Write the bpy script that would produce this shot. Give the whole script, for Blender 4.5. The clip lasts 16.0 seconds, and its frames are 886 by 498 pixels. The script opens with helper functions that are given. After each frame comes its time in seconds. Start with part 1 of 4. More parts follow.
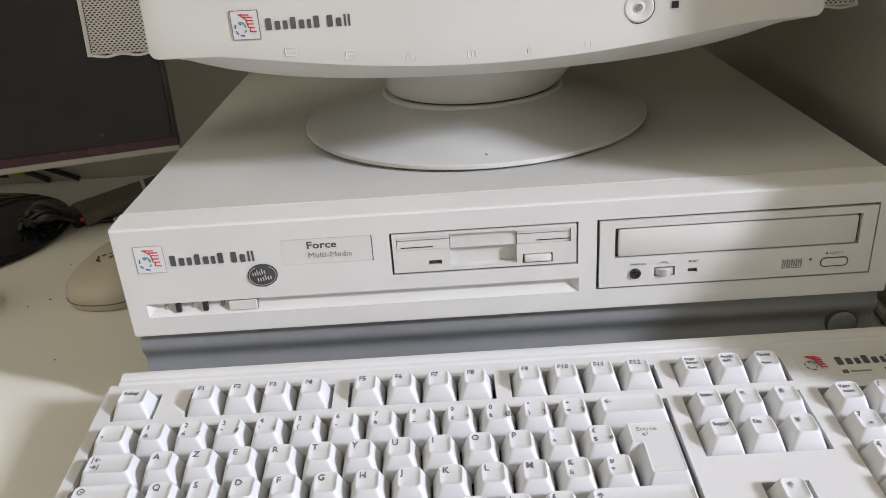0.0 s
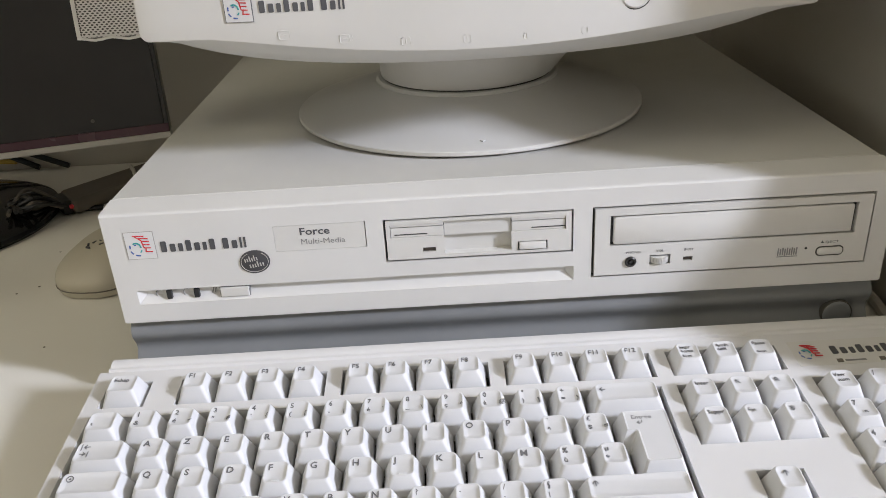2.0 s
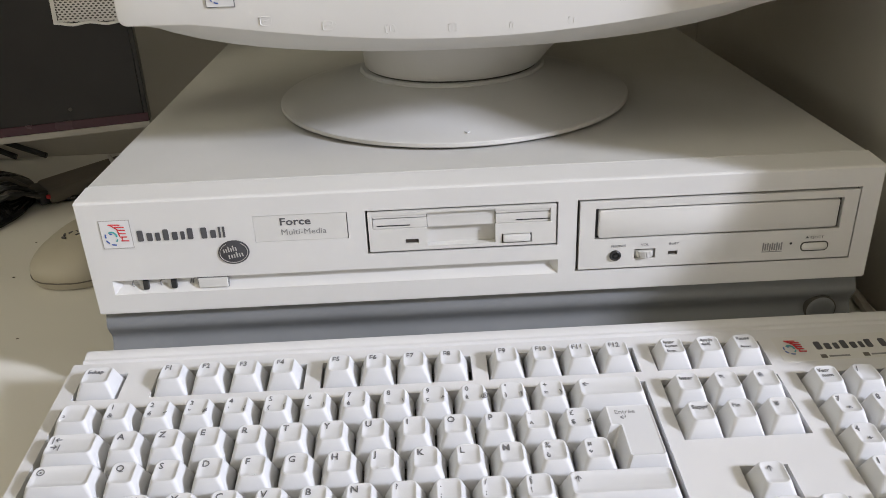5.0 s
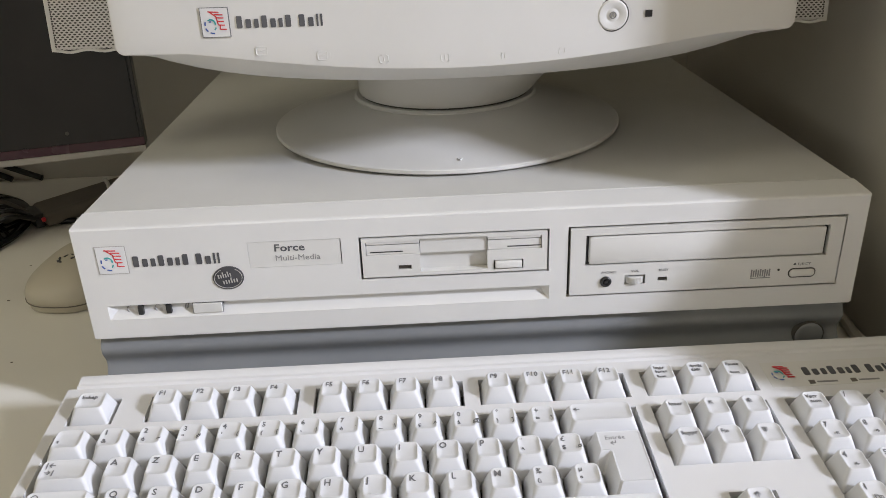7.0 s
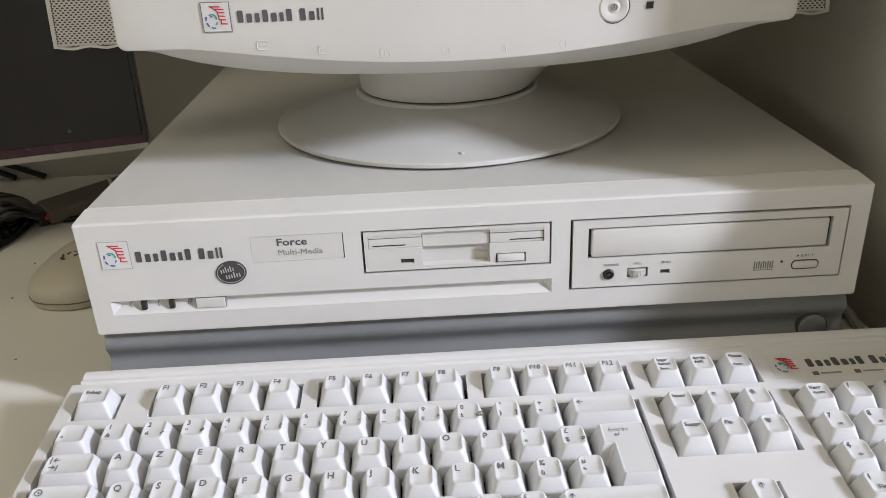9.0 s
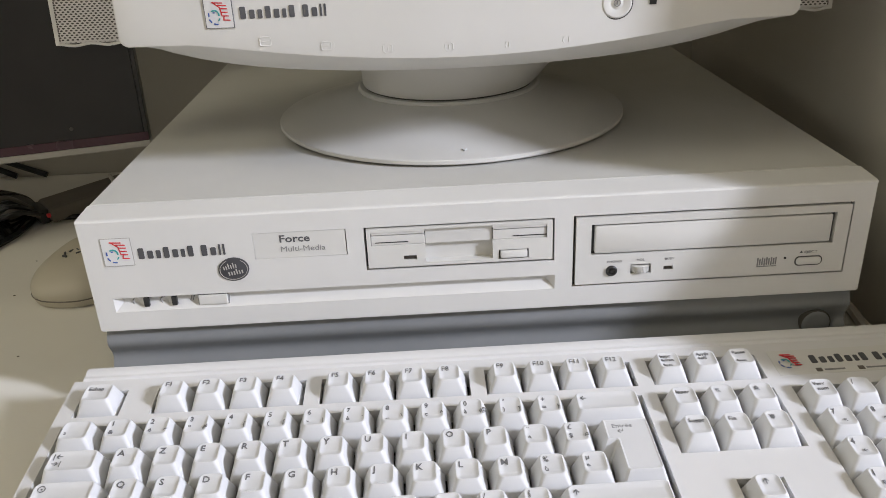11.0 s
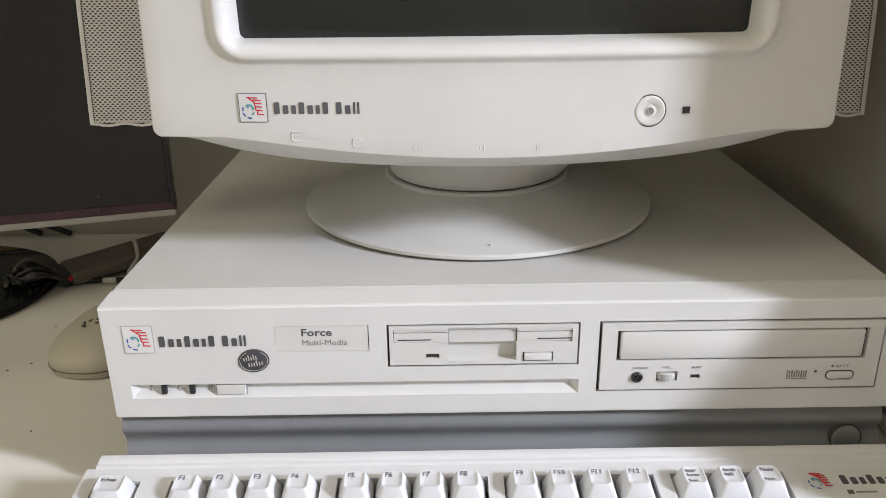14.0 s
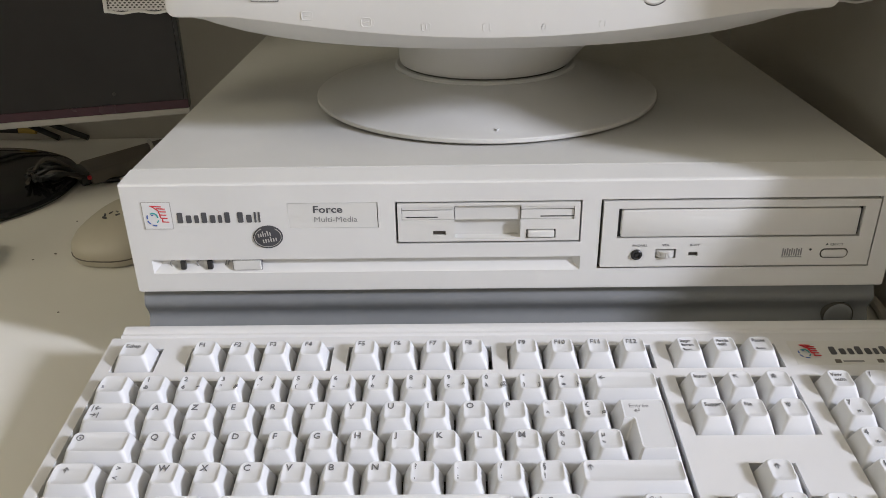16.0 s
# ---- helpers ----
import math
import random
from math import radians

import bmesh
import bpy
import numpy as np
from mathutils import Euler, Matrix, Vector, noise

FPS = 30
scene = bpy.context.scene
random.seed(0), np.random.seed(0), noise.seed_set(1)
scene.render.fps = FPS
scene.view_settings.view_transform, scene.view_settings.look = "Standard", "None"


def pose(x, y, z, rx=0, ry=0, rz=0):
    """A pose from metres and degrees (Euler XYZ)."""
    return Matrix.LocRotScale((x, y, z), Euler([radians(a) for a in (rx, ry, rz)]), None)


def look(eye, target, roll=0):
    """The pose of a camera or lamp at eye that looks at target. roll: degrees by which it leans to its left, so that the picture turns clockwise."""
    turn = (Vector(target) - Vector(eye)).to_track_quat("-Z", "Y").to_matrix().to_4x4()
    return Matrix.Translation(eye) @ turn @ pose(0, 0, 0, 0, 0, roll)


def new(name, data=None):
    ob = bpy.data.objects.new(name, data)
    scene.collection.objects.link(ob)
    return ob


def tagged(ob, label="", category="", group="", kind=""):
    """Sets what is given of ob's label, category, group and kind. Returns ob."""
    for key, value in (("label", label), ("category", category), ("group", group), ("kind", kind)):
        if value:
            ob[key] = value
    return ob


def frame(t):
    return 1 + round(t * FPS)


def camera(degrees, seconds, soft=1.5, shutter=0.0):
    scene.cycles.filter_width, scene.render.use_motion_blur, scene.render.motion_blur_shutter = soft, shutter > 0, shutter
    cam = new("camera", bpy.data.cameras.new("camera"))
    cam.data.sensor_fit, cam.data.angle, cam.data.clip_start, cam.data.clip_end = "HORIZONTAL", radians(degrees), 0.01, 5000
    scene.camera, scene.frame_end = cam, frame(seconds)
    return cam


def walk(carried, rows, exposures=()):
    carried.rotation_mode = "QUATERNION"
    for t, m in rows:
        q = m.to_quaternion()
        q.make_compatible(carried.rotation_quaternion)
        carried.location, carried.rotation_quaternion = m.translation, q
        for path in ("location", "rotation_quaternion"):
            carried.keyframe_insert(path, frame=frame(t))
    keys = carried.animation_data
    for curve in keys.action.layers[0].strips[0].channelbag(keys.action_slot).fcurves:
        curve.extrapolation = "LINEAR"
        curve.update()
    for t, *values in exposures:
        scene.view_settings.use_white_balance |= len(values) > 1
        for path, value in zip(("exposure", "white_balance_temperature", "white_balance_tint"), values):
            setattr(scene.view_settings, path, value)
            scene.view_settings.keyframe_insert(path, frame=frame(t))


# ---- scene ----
cam = camera(57.7, 16.0, soft=0.75)
# seconds, eye x y z in metres, yaw, pitch and roll in degrees
ROWS = [
    (0.0, -0.0271, -0.3932, 0.2819, 0.83, -25.13, -3.96),
    (0.5, -0.0266, -0.3922, 0.2797, 0.63, -25.22, -3.83),
    (1.0, -0.0276, -0.3919, 0.2794, 0.54, -25.39, -3.68),
    (1.5, -0.0298, -0.3915, 0.2786, 0.42, -25.57, -3.50),
    (2.0, -0.0286, -0.3911, 0.2779, 0.22, -25.72, -3.43),
    (2.5, -0.0269, -0.3890, 0.2769, -0.21, -25.93, -3.32),
    (3.0, -0.0252, -0.3861, 0.2775, -0.63, -25.99, -3.09),
    (3.5, -0.0290, -0.3835, 0.2753, -0.63, -26.14, -2.82),
    (6.0, -0.0269, -0.3897, 0.2723, -1.29, -25.24, -2.15),
    (6.5, -0.0262, -0.3903, 0.2789, -1.36, -24.68, -2.10),
    (7.0, -0.0271, -0.3898, 0.2779, -1.53, -24.59, -2.07),
    (7.5, -0.0269, -0.3906, 0.2769, -1.47, -24.59, -2.21),
    (8.0, -0.0260, -0.3908, 0.2764, -1.40, -24.64, -2.34),
    (8.5, -0.0264, -0.3909, 0.2759, -1.30, -24.66, -2.47),
    (11.0, -0.0280, -0.3910, 0.2738, -1.22, -24.72, -2.57),
    (11.5, -0.0289, -0.3915, 0.2788, -0.95, -24.26, -2.67),
    (12.0, -0.0263, -0.3932, 0.2805, -0.97, -23.56, -2.48),
    (12.5, -0.0251, -0.3903, 0.2923, -0.75, -22.12, -2.17),
    (13.0, -0.0282, -0.3843, 0.2948, -0.41, -20.81, -1.71),
    (13.5, -0.0278, -0.3844, 0.3100, -0.17, -19.91, -1.25),
    (14.0, -0.0324, -0.3765, 0.2963, -0.19, -21.18, -0.73),
    (14.5, -0.0319, -0.3692, 0.2538, -1.13, -24.41, 0.21),
    (15.0, -0.0284, -0.3675, 0.2544, -1.63, -26.10, 0.34),
    (15.5, -0.0252, -0.3745, 0.2596, -0.68, -26.69, -0.37),
    (16.0, -0.0285, -0.4005, 0.2772, 1.01, -26.22, -1.04),
]
walk(cam, [(t, pose(x, y, z, 90 + pitch, 0, yaw) @ pose(0, 0, 0, 0, 0, roll)) for t, x, y, z, yaw, pitch, roll in ROWS],
     exposures=((0.0, -0.09), (3.5, -0.10), (7.0, -0.12), (11.5, -0.10), (12.8, 0.0), (13.5, 0.12), (14.0, 0.06), (14.5, -0.14), (16.0, -0.18)))

# ---- world, sun and lamps ----
world = bpy.data.worlds.new("sky")
scene.world = world
world.use_nodes = True
wn = world.node_tree
bg = wn.nodes["Background"]
sky = wn.nodes.new("ShaderNodeTexSky")
sky.sky_type = "NISHITA"
sky.sun_disc = False
sky.sun_elevation, sky.sun_rotation = radians(38), radians(135)
wn.links.new(sky.outputs[0], bg.inputs[0])
bg.inputs[1].default_value = 0.1


def area_lamp(name, eye, target, sx, sy, watts, colour):
    lamp = bpy.data.lights.new(name, "AREA")
    lamp.shape, lamp.size, lamp.size_y, lamp.energy, lamp.color = "RECTANGLE", sx, sy, watts, colour
    ob = new(name, lamp)
    ob.matrix_world = look(eye, target)
    return ob


# daylight through the high side window, plus two added fill lamps above and west
area_lamp("side_window_daylight", (2.62, -1.32, 1.51), (0.0, 0.0, 0.1), 0.22, 0.46, 140, (0.81, 0.845, 1.0))
area_lamp("roof_fill", (-1.30, -0.60, 1.93), (-0.1, 0.0, 0.1), 1.0, 0.8, 9.3, (1.0, 0.91, 0.66))
area_lamp("west_fill", (-2.18, -1.30, 0.80), (0.0, 0.0, 0.1), 0.9, 0.9, 4.2, (1.0, 0.91, 0.66))


# ---- materials ----
def nodes_of(name):
    m = bpy.data.materials.new(name)
    m.use_nodes = True
    return m, m.node_tree, m.node_tree.nodes["Principled BSDF"]


def ramp(nt, fac, a, b, lo=0.3, hi=0.7):
    r = nt.nodes.new("ShaderNodeValToRGB")
    r.color_ramp.elements[0].position, r.color_ramp.elements[1].position = lo, hi
    r.color_ramp.elements[0].color, r.color_ramp.elements[1].color = (*a, 1), (*b, 1)
    nt.links.new(fac, r.inputs[0])
    return r.outputs[0]


def noise_node(nt, scale, detail=3.0):
    tc = nt.nodes.new("ShaderNodeTexCoord")
    n = nt.nodes.new("ShaderNodeTexNoise")
    n.inputs["Scale"].default_value, n.inputs["Detail"].default_value = scale, detail
    nt.links.new(tc.outputs["Object"], n.inputs["Vector"])
    return n.outputs["Fac"]


def plastic(name, a, b, rough=0.45, grain=2200.0, bump=0.08, stain=14.0, spec=0.4):
    """Moulded plastic: slight yellowing in patches, fine moulded grain."""
    m, nt, p = nodes_of(name)
    nt.links.new(ramp(nt, noise_node(nt, stain, 5), a, b), p.inputs["Base Color"])
    p.inputs["Specular IOR Level"].default_value = spec
    g = noise_node(nt, grain, 2)
    mr = nt.nodes.new("ShaderNodeMapRange")
    mr.inputs["To Min"].default_value, mr.inputs["To Max"].default_value = rough - 0.06, rough + 0.08
    nt.links.new(noise_node(nt, 40, 4), mr.inputs["Value"])
    nt.links.new(mr.outputs[0], p.inputs["Roughness"])
    bp = nt.nodes.new("ShaderNodeBump")
    bp.inputs["Strength"].default_value, bp.inputs["Distance"].default_value = bump, 0.0002
    nt.links.new(g, bp.inputs["Height"])
    nt.links.new(bp.outputs[0], p.inputs["Normal"])
    return m


M_CASE = plastic("ivory_plastic", (0.64, 0.635, 0.615), (0.685, 0.68, 0.66))
M_LID = plastic("painted_steel", (0.55, 0.545, 0.515), (0.60, 0.592, 0.565), rough=0.5, grain=3000, bump=0.12)
M_DRIVE = plastic("drive_plastic", (0.615, 0.608, 0.58), (0.655, 0.648, 0.62), rough=0.4)
M_KEY = plastic("key_plastic", (0.63, 0.635, 0.645), (0.67, 0.675, 0.685), rough=0.42, stain=30)
M_KEY_BODY = plastic("keyboard_plastic", (0.63, 0.628, 0.625), (0.68, 0.676, 0.672), rough=0.45)
# near-black, holds the shade between the keys as colour
M_WELL_SHADE = plastic("key_well_shade", (0.07, 0.065, 0.06), (0.10, 0.095, 0.09), rough=0.6)
M_PLINTH = plastic("grey_plastic", (0.195, 0.203, 0.208), (0.23, 0.238, 0.242), rough=0.5)
M_MON = plastic("monitor_plastic", (0.63, 0.622, 0.59), (0.67, 0.662, 0.635), rough=0.45)
M_MESH_BACK = plastic("speaker_cloth", (0.085, 0.08, 0.072), (0.12, 0.112, 0.10), rough=0.9)
M_DESK = plastic("desk_laminate", (0.76, 0.74, 0.675), (0.805, 0.785, 0.72), rough=0.38, grain=900, bump=0.05, stain=5)
M_WALL = plastic("wall_paint", (0.55, 0.525, 0.47), (0.60, 0.575, 0.515), rough=0.9, grain=260, bump=0.35, stain=3, spec=0.1)
M_ROOM = plastic("room_paint", (0.60, 0.56, 0.46), (0.66, 0.62, 0.52), rough=0.9, grain=200, bump=0.2, stain=2, spec=0.1)
M_FLOOR = plastic("floor_wood", (0.22, 0.15, 0.09), (0.33, 0.23, 0.14), rough=0.5, grain=60, bump=0.2, stain=6)
M_GLASS_DARK = plastic("black_glass", (0.013, 0.013, 0.0135), (0.018, 0.018, 0.0185), rough=0.2, bump=0.0, spec=0.4)
M_CRT = plastic("tube_glass", (0.012, 0.0145, 0.0135), (0.016, 0.018, 0.017), rough=0.2, bump=0.0, spec=0.5)
# for black parts, and as colour for shade in drive gaps and slots
M_BLACK = plastic("black_plastic_and_shade", (0.018, 0.018, 0.018), (0.03, 0.03, 0.03), rough=0.3)
M_GLOSS = plastic("gloss_black", (0.008, 0.008, 0.009), (0.014, 0.014, 0.015), rough=0.1, bump=0.0)
M_SILVER = plastic("silver_plastic", (0.36, 0.345, 0.32), (0.42, 0.405, 0.38), rough=0.35)
M_PURPLE = plastic("dark_purple_trim", (0.05, 0.02, 0.03), (0.075, 0.03, 0.045), rough=0.25)
M_INK = plastic("grey_ink", (0.07, 0.07, 0.075), (0.10, 0.10, 0.105), rough=0.6)
M_INK_SOFT = plastic("pale_ink_and_gap_shade", (0.20, 0.20, 0.20), (0.27, 0.27, 0.27), rough=0.6)
M_LEGEND = plastic("legend_ink", (0.13, 0.13, 0.135), (0.19, 0.19, 0.195), rough=0.6)
M_RED = plastic("red_ink", (0.55, 0.03, 0.04), (0.62, 0.05, 0.06), rough=0.5)
M_TEAL = plastic("teal_ink", (0.04, 0.30, 0.30), (0.06, 0.36, 0.36), rough=0.5)
M_BLUE = plastic("blue_ink", (0.05, 0.10, 0.32), (0.07, 0.13, 0.40), rough=0.5)
M_YELLOW = plastic("yellow_tag", (0.45, 0.30, 0.05), (0.55, 0.38, 0.08), rough=0.6)
# shade in gaps put into a dark colour; also colours the sensor dot
M_SHADE_SENSOR = plastic("gap_shade_and_sensor", (0.05, 0.047, 0.042), (0.08, 0.075, 0.065), rough=0.7)
M_BADGE = plastic("badge_white", (0.66, 0.66, 0.66), (0.71, 0.71, 0.70), rough=0.3)
M_OVAL = plastic("badge_dark", (0.05, 0.05, 0.055), (0.07, 0.07, 0.075), rough=0.4)
M_MOUSE = plastic("mouse_plastic", (0.48, 0.445, 0.35), (0.54, 0.50, 0.41), rough=0.45)
M_BROWN = plastic("grey_brown_plastic", (0.115, 0.10, 0.083), (0.165, 0.145, 0.12), rough=0.5)
M_CABLE = plastic("white_cable", (0.55, 0.53, 0.48), (0.60, 0.58, 0.53), rough=0.5)
M_LED = plastic("dark_led", (0.035, 0.028, 0.022), (0.06, 0.045, 0.035), rough=0.3)


# ---- building helpers ----
BEVELLED = set()


def mesh_object(name, bm, material, parent=None, label="", smooth=True, crease=38):
    me = bpy.data.meshes.new(name)
    flat_sided = id(bm) in BEVELLED
    BEVELLED.discard(id(bm))
    bmesh.ops.recalc_face_normals(bm, faces=bm.faces)
    bm.to_mesh(me)
    bm.free()
    me.materials.append(material)
    if smooth:
        me.shade_smooth()
        me.set_sharp_from_angle(angle=radians(crease))
    ob = new(name, me)
    if smooth and flat_sided:
        ob.modifiers.new("even_faces", "WEIGHTED_NORMAL").keep_sharp = True
    if parent:
        ob.parent = parent
    if label:
        ob["label"] = label
    return ob


def part(name, bm, material, parent, label="", smooth=True, crease=38):
    return mesh_object(name, bm, material, parent, label, smooth, crease)


def empty(name, m, label, category, group="", kind=""):
    ob = new(name)
    ob.empty_display_size = 0.02
    ob.matrix_world = m
    return tagged(ob, label, category, group, kind)


def box(x0, x1, y0, y1, z0, z1, bevel=0.0, seg=2):
    bm = bmesh.new()
    bmesh.ops.create_cube(bm, size=1)
    bmesh.ops.scale(bm, vec=(x1 - x0, y1 - y0, z1 - z0), verts=bm.verts)
    bmesh.ops.translate(bm, vec=((x0 + x1) / 2, (y0 + y1) / 2, (z0 + z1) / 2), verts=bm.verts)
    if bevel:
        bmesh.ops.bevel(bm, geom=bm.edges[:], offset=bevel, segments=seg, profile=0.5, affect="EDGES")
        BEVELLED.add(id(bm))
    return bm


def rounded(cx, cy, w, h, r, n=4):
    """Outline of a rounded rectangle, anticlockwise."""
    pts = []
    for sx, sy, a0 in ((1, 1, 0), (-1, 1, 90), (-1, -1, 180), (1, -1, 270)):
        for k in range(n + 1):
            a = radians(a0 + 90 * k / n)
            pts.append((cx + sx * (w / 2 - r) + r * math.cos(a), cy + sy * (h / 2 - r) + r * math.sin(a)))
    return pts


def loft(rings, cap0=True, cap1=True, closed=True):
    """Skin over rings of equally many points."""
    bm = bmesh.new()
    vs = [[bm.verts.new(p) for p in ring] for ring in rings]
    n = len(rings[0])
    for a, b in zip(vs, vs[1:]):
        for i in range(n if closed else n - 1):
            j = (i + 1) % n
            bm.faces.new((a[i], a[j], b[j], b[i]))
    if cap0:
        bm.faces.new(vs[0])
    if cap1:
        bm.faces.new(vs[-1])
    return bm


def revolve(profile, n=96, cx=0.0, cy=0.0):
    """Profile of (radius, z) turned round the upright axis."""
    rings = [[(cx + r * math.cos(2 * math.pi * k / n), cy + r * math.sin(2 * math.pi * k / n), z) for k in range(n)] for r, z in profile]
    return loft(rings)


def join(bm, other):
    me = bpy.data.meshes.new("tmp")
    other.to_mesh(me)
    other.free()
    bm.from_mesh(me)
    bpy.data.meshes.remove(me)
    return bm


def turned(bm, m):
    bmesh.ops.transform(bm, matrix=m, verts=bm.verts)
    return bm


def plate(x0, x1, z0, z1, holes, y_face, depth, back=None):
    """A sheet in the xz plane, facing -y, with rectangular holes whose walls run back by depth."""
    bm = bmesh.new()
    xs = sorted({x0, x1, *[h[0] for h in holes], *[h[1] for h in holes]})
    zs = sorted({z0, z1, *[h[2] for h in holes], *[h[3] for h in holes]})
    inside = lambda x, z: any(h[0] < x < h[1] and h[2] < z < h[3] for h in holes)
    solid = {(i, j): not inside((xs[i] + xs[i + 1]) / 2, (zs[j] + zs[j + 1]) / 2) for i in range(len(xs) - 1) for j in range(len(zs) - 1)}
    front = {}
    rear = {}

    def v(cache, i, j, y):
        if (i, j) not in cache:
            cache[i, j] = bm.verts.new((xs[i], y, zs[j]))
        return cache[i, j]

    for (i, j), on in solid.items():
        if not on:
            continue
        c = ((i, j), (i + 1, j), (i + 1, j + 1), (i, j + 1))
        bm.faces.new([v(front, a, b, y_face) for a, b in c])
        for (di, dj), (p, q) in (((0, -1), (0, 1)), ((1, 0), (1, 2)), ((0, 1), (2, 3)), ((-1, 0), (3, 0))):
            if not solid.get((i + di, j + dj), False):
                a, b = c[p], c[q]
                bm.faces.new((v(front, *b, y_face), v(front, *a, y_face), v(rear, *a, y_face + depth), v(rear, *b, y_face + depth)))
    return bm


def pad(x0, x1, z0, z1, y_front, y_back, r, edge=0.0005):
    """A rounded-cornered plate facing -y, with an eased front edge."""
    cx, cz, w, h = (x0 + x1) / 2, (z0 + z1) / 2, x1 - x0, z1 - z0
    rows = ((0.0, y_back), (0.0, y_front + edge), (edge * 0.35, y_front + edge * 0.3), (edge, y_front))
    return loft([[(px, y, pz) for px, pz in rounded(cx, cz, w - 2 * i, h - 2 * i, max(r - i, 0.0002), 5)] for i, y in rows])


def text_mesh(body, size, m, material, parent, name="lettering", width=None, align="LEFT", label="", bold=0.0, sink=None, thick=0.00003):
    """Raised lettering in the built-in font, lying in the local xy plane of m."""
    cu = bpy.data.curves.new(name, "FONT")
    cu.body, cu.size, cu.align_x, cu.extrude, cu.resolution_u, cu.offset = body, size, align, thick, 2, bold
    tmp = bpy.data.objects.new("tmp", cu)
    scene.collection.objects.link(tmp)
    dg = bpy.context.evaluated_depsgraph_get()
    me = bpy.data.meshes.new_from_object(tmp.evaluated_get(dg))
    bpy.data.objects.remove(tmp)
    bpy.data.curves.remove(cu)
    if width and len(me.vertices):
        xs = [v.co.x for v in me.vertices]
        k = width / (max(xs) - min(xs))
        me.transform(Matrix.Diagonal((k, 1, 1, 1)))
    me.transform(m)
    if sink:
        for v in me.vertices:
            v.co.z -= sink(v.co.x, v.co.y)
    me.materials.clear()
    me.materials.append(material)
    ob = new(name, me)
    ob.parent = parent
    if label:
        ob["label"] = label
    return ob


def tube(points, r, n=8, closed=False):
    """A round cord along points."""
    rings = []
    pts = [Vector(p) for p in points]
    for i, p in enumerate(pts):
        d = (pts[min(i + 1, len(pts) - 1)] - pts[max(i - 1, 0)]).normalized()
        a = d.cross(Vector((0, 0, 1)) if abs(d.z) < 0.9 else Vector((1, 0, 0))).normalized()
        b = d.cross(a)
        rings.append([p + r * (a * math.cos(2 * math.pi * k / n) + b * math.sin(2 * math.pi * k / n)) for k in range(n)])
    return loft(rings)


def glide(pts, n=8):
    """Smooth line through points."""
    out = []
    p = [Vector(q) for q in pts]
    p = [2 * p[0] - p[1], *p, 2 * p[-1] - p[-2]]
    for i in range(1, len(p) - 2):
        for k in range(n):
            t = k / n
            out.append(0.5 * ((2 * p[i]) + (p[i + 1] - p[i - 1]) * t + (2 * p[i - 1] - 5 * p[i] + 4 * p[i + 1] - p[i + 2]) * t * t + (3 * p[i] - p[i - 1] - 3 * p[i + 1] + p[i + 2]) * t ** 3))
    return out + [p[-2]]


FACE = Matrix.Rotation(radians(90), 4, "X")          # lettering upright, facing -y


def on_face(x, y, z):
    return Matrix.Translation((x, y, z)) @ FACE


# ---- the room ----
DESK_X0, DESK_X1 = -1.3, 0.259
WALL_X, WALL_Y, WALL_END = 0.259, 0.45, -0.058
tagged(mesh_object("desk_top", box(DESK_X0, DESK_X1 - 0.001, -0.42, WALL_Y - 0.001, -0.03, 0, 0.002), M_DESK), "cream laminate desk top against the wall", "desk", kind="")
tagged(mesh_object("wall_north", box(-2.2, 2.6, WALL_Y, WALL_Y + 0.1, -0.75, 1.9), M_WALL), "cream painted wall behind the desk", "wall", kind="structure")
# front edge lies out of view, stepped to shape the wall's shadow
edge = [(WALL_Y - 0.001, -0.75), (-0.110, -0.75), (-0.109, 0.0), (-0.103, 0.12), (-0.069, 0.168), (WALL_END, 0.20), (WALL_END, 1.9), (WALL_Y - 0.001, 1.9)]
tagged(mesh_object("wall_partition", loft([[(x, y, z) for y, z in edge] for x in (WALL_X, WALL_X + 0.08)]), M_WALL, smooth=False), "cream painted side wall, unseen front edge shaped to cast shade", "wall", kind="structure")
# unseen east, west and south walls, floor and ceiling, added to bounce light
east = plate(-0.55, 3.1, -0.75, 1.9, [(0.95, 1.55, 1.20, 1.82)], 2.6, 0.1)
turned(east, Matrix.Rotation(radians(-90), 4, "Z"))
tagged(mesh_object("wall_east", east, M_ROOM), "unseen cream room wall, added to bounce light", "wall", kind="structure")
west = plate(-0.55, 3.1, -0.75, 1.9, [(0.80, 1.80, 0.30, 1.30)], -2.3, 0.1)
turned(west, Matrix.Rotation(radians(-90), 4, "Z"))
tagged(mesh_object("wall_west", west, M_ROOM, smooth=False), "unseen cream room wall, opening added for a fill lamp", "wall", kind="structure")
tagged(mesh_object("wall_south", box(-2.2, 2.6, -3.1, -3.0, -0.75, 1.9), M_ROOM), "unseen cream room wall, added to bounce light", "wall", kind="structure")
tagged(mesh_object("floor", box(-2.3, 2.7, -3.1, 0.55, -0.85, -0.75), M_FLOOR), "unseen brown wooden floor, added to close the room", "floor", kind="structure")
roof = plate(-2.3, 2.7, -0.55, 3.1, [(-2.0, -0.6, 0.10, 1.10)], 1.9, 0.1)
turned(roof, Matrix.Rotation(radians(90), 4, "X"))
tagged(mesh_object("ceiling", roof, M_ROOM), "unseen cream ceiling, opening added for a fill lamp", "ceiling", kind="structure")


# ---- desktop computer ----
CX0, CX1, CZ0, CZ1 = -0.2100, 0.2118, 0.055, 0.1190      # front bezel
TOP_Z, SEAM_Y = 0.1218, 0.0186


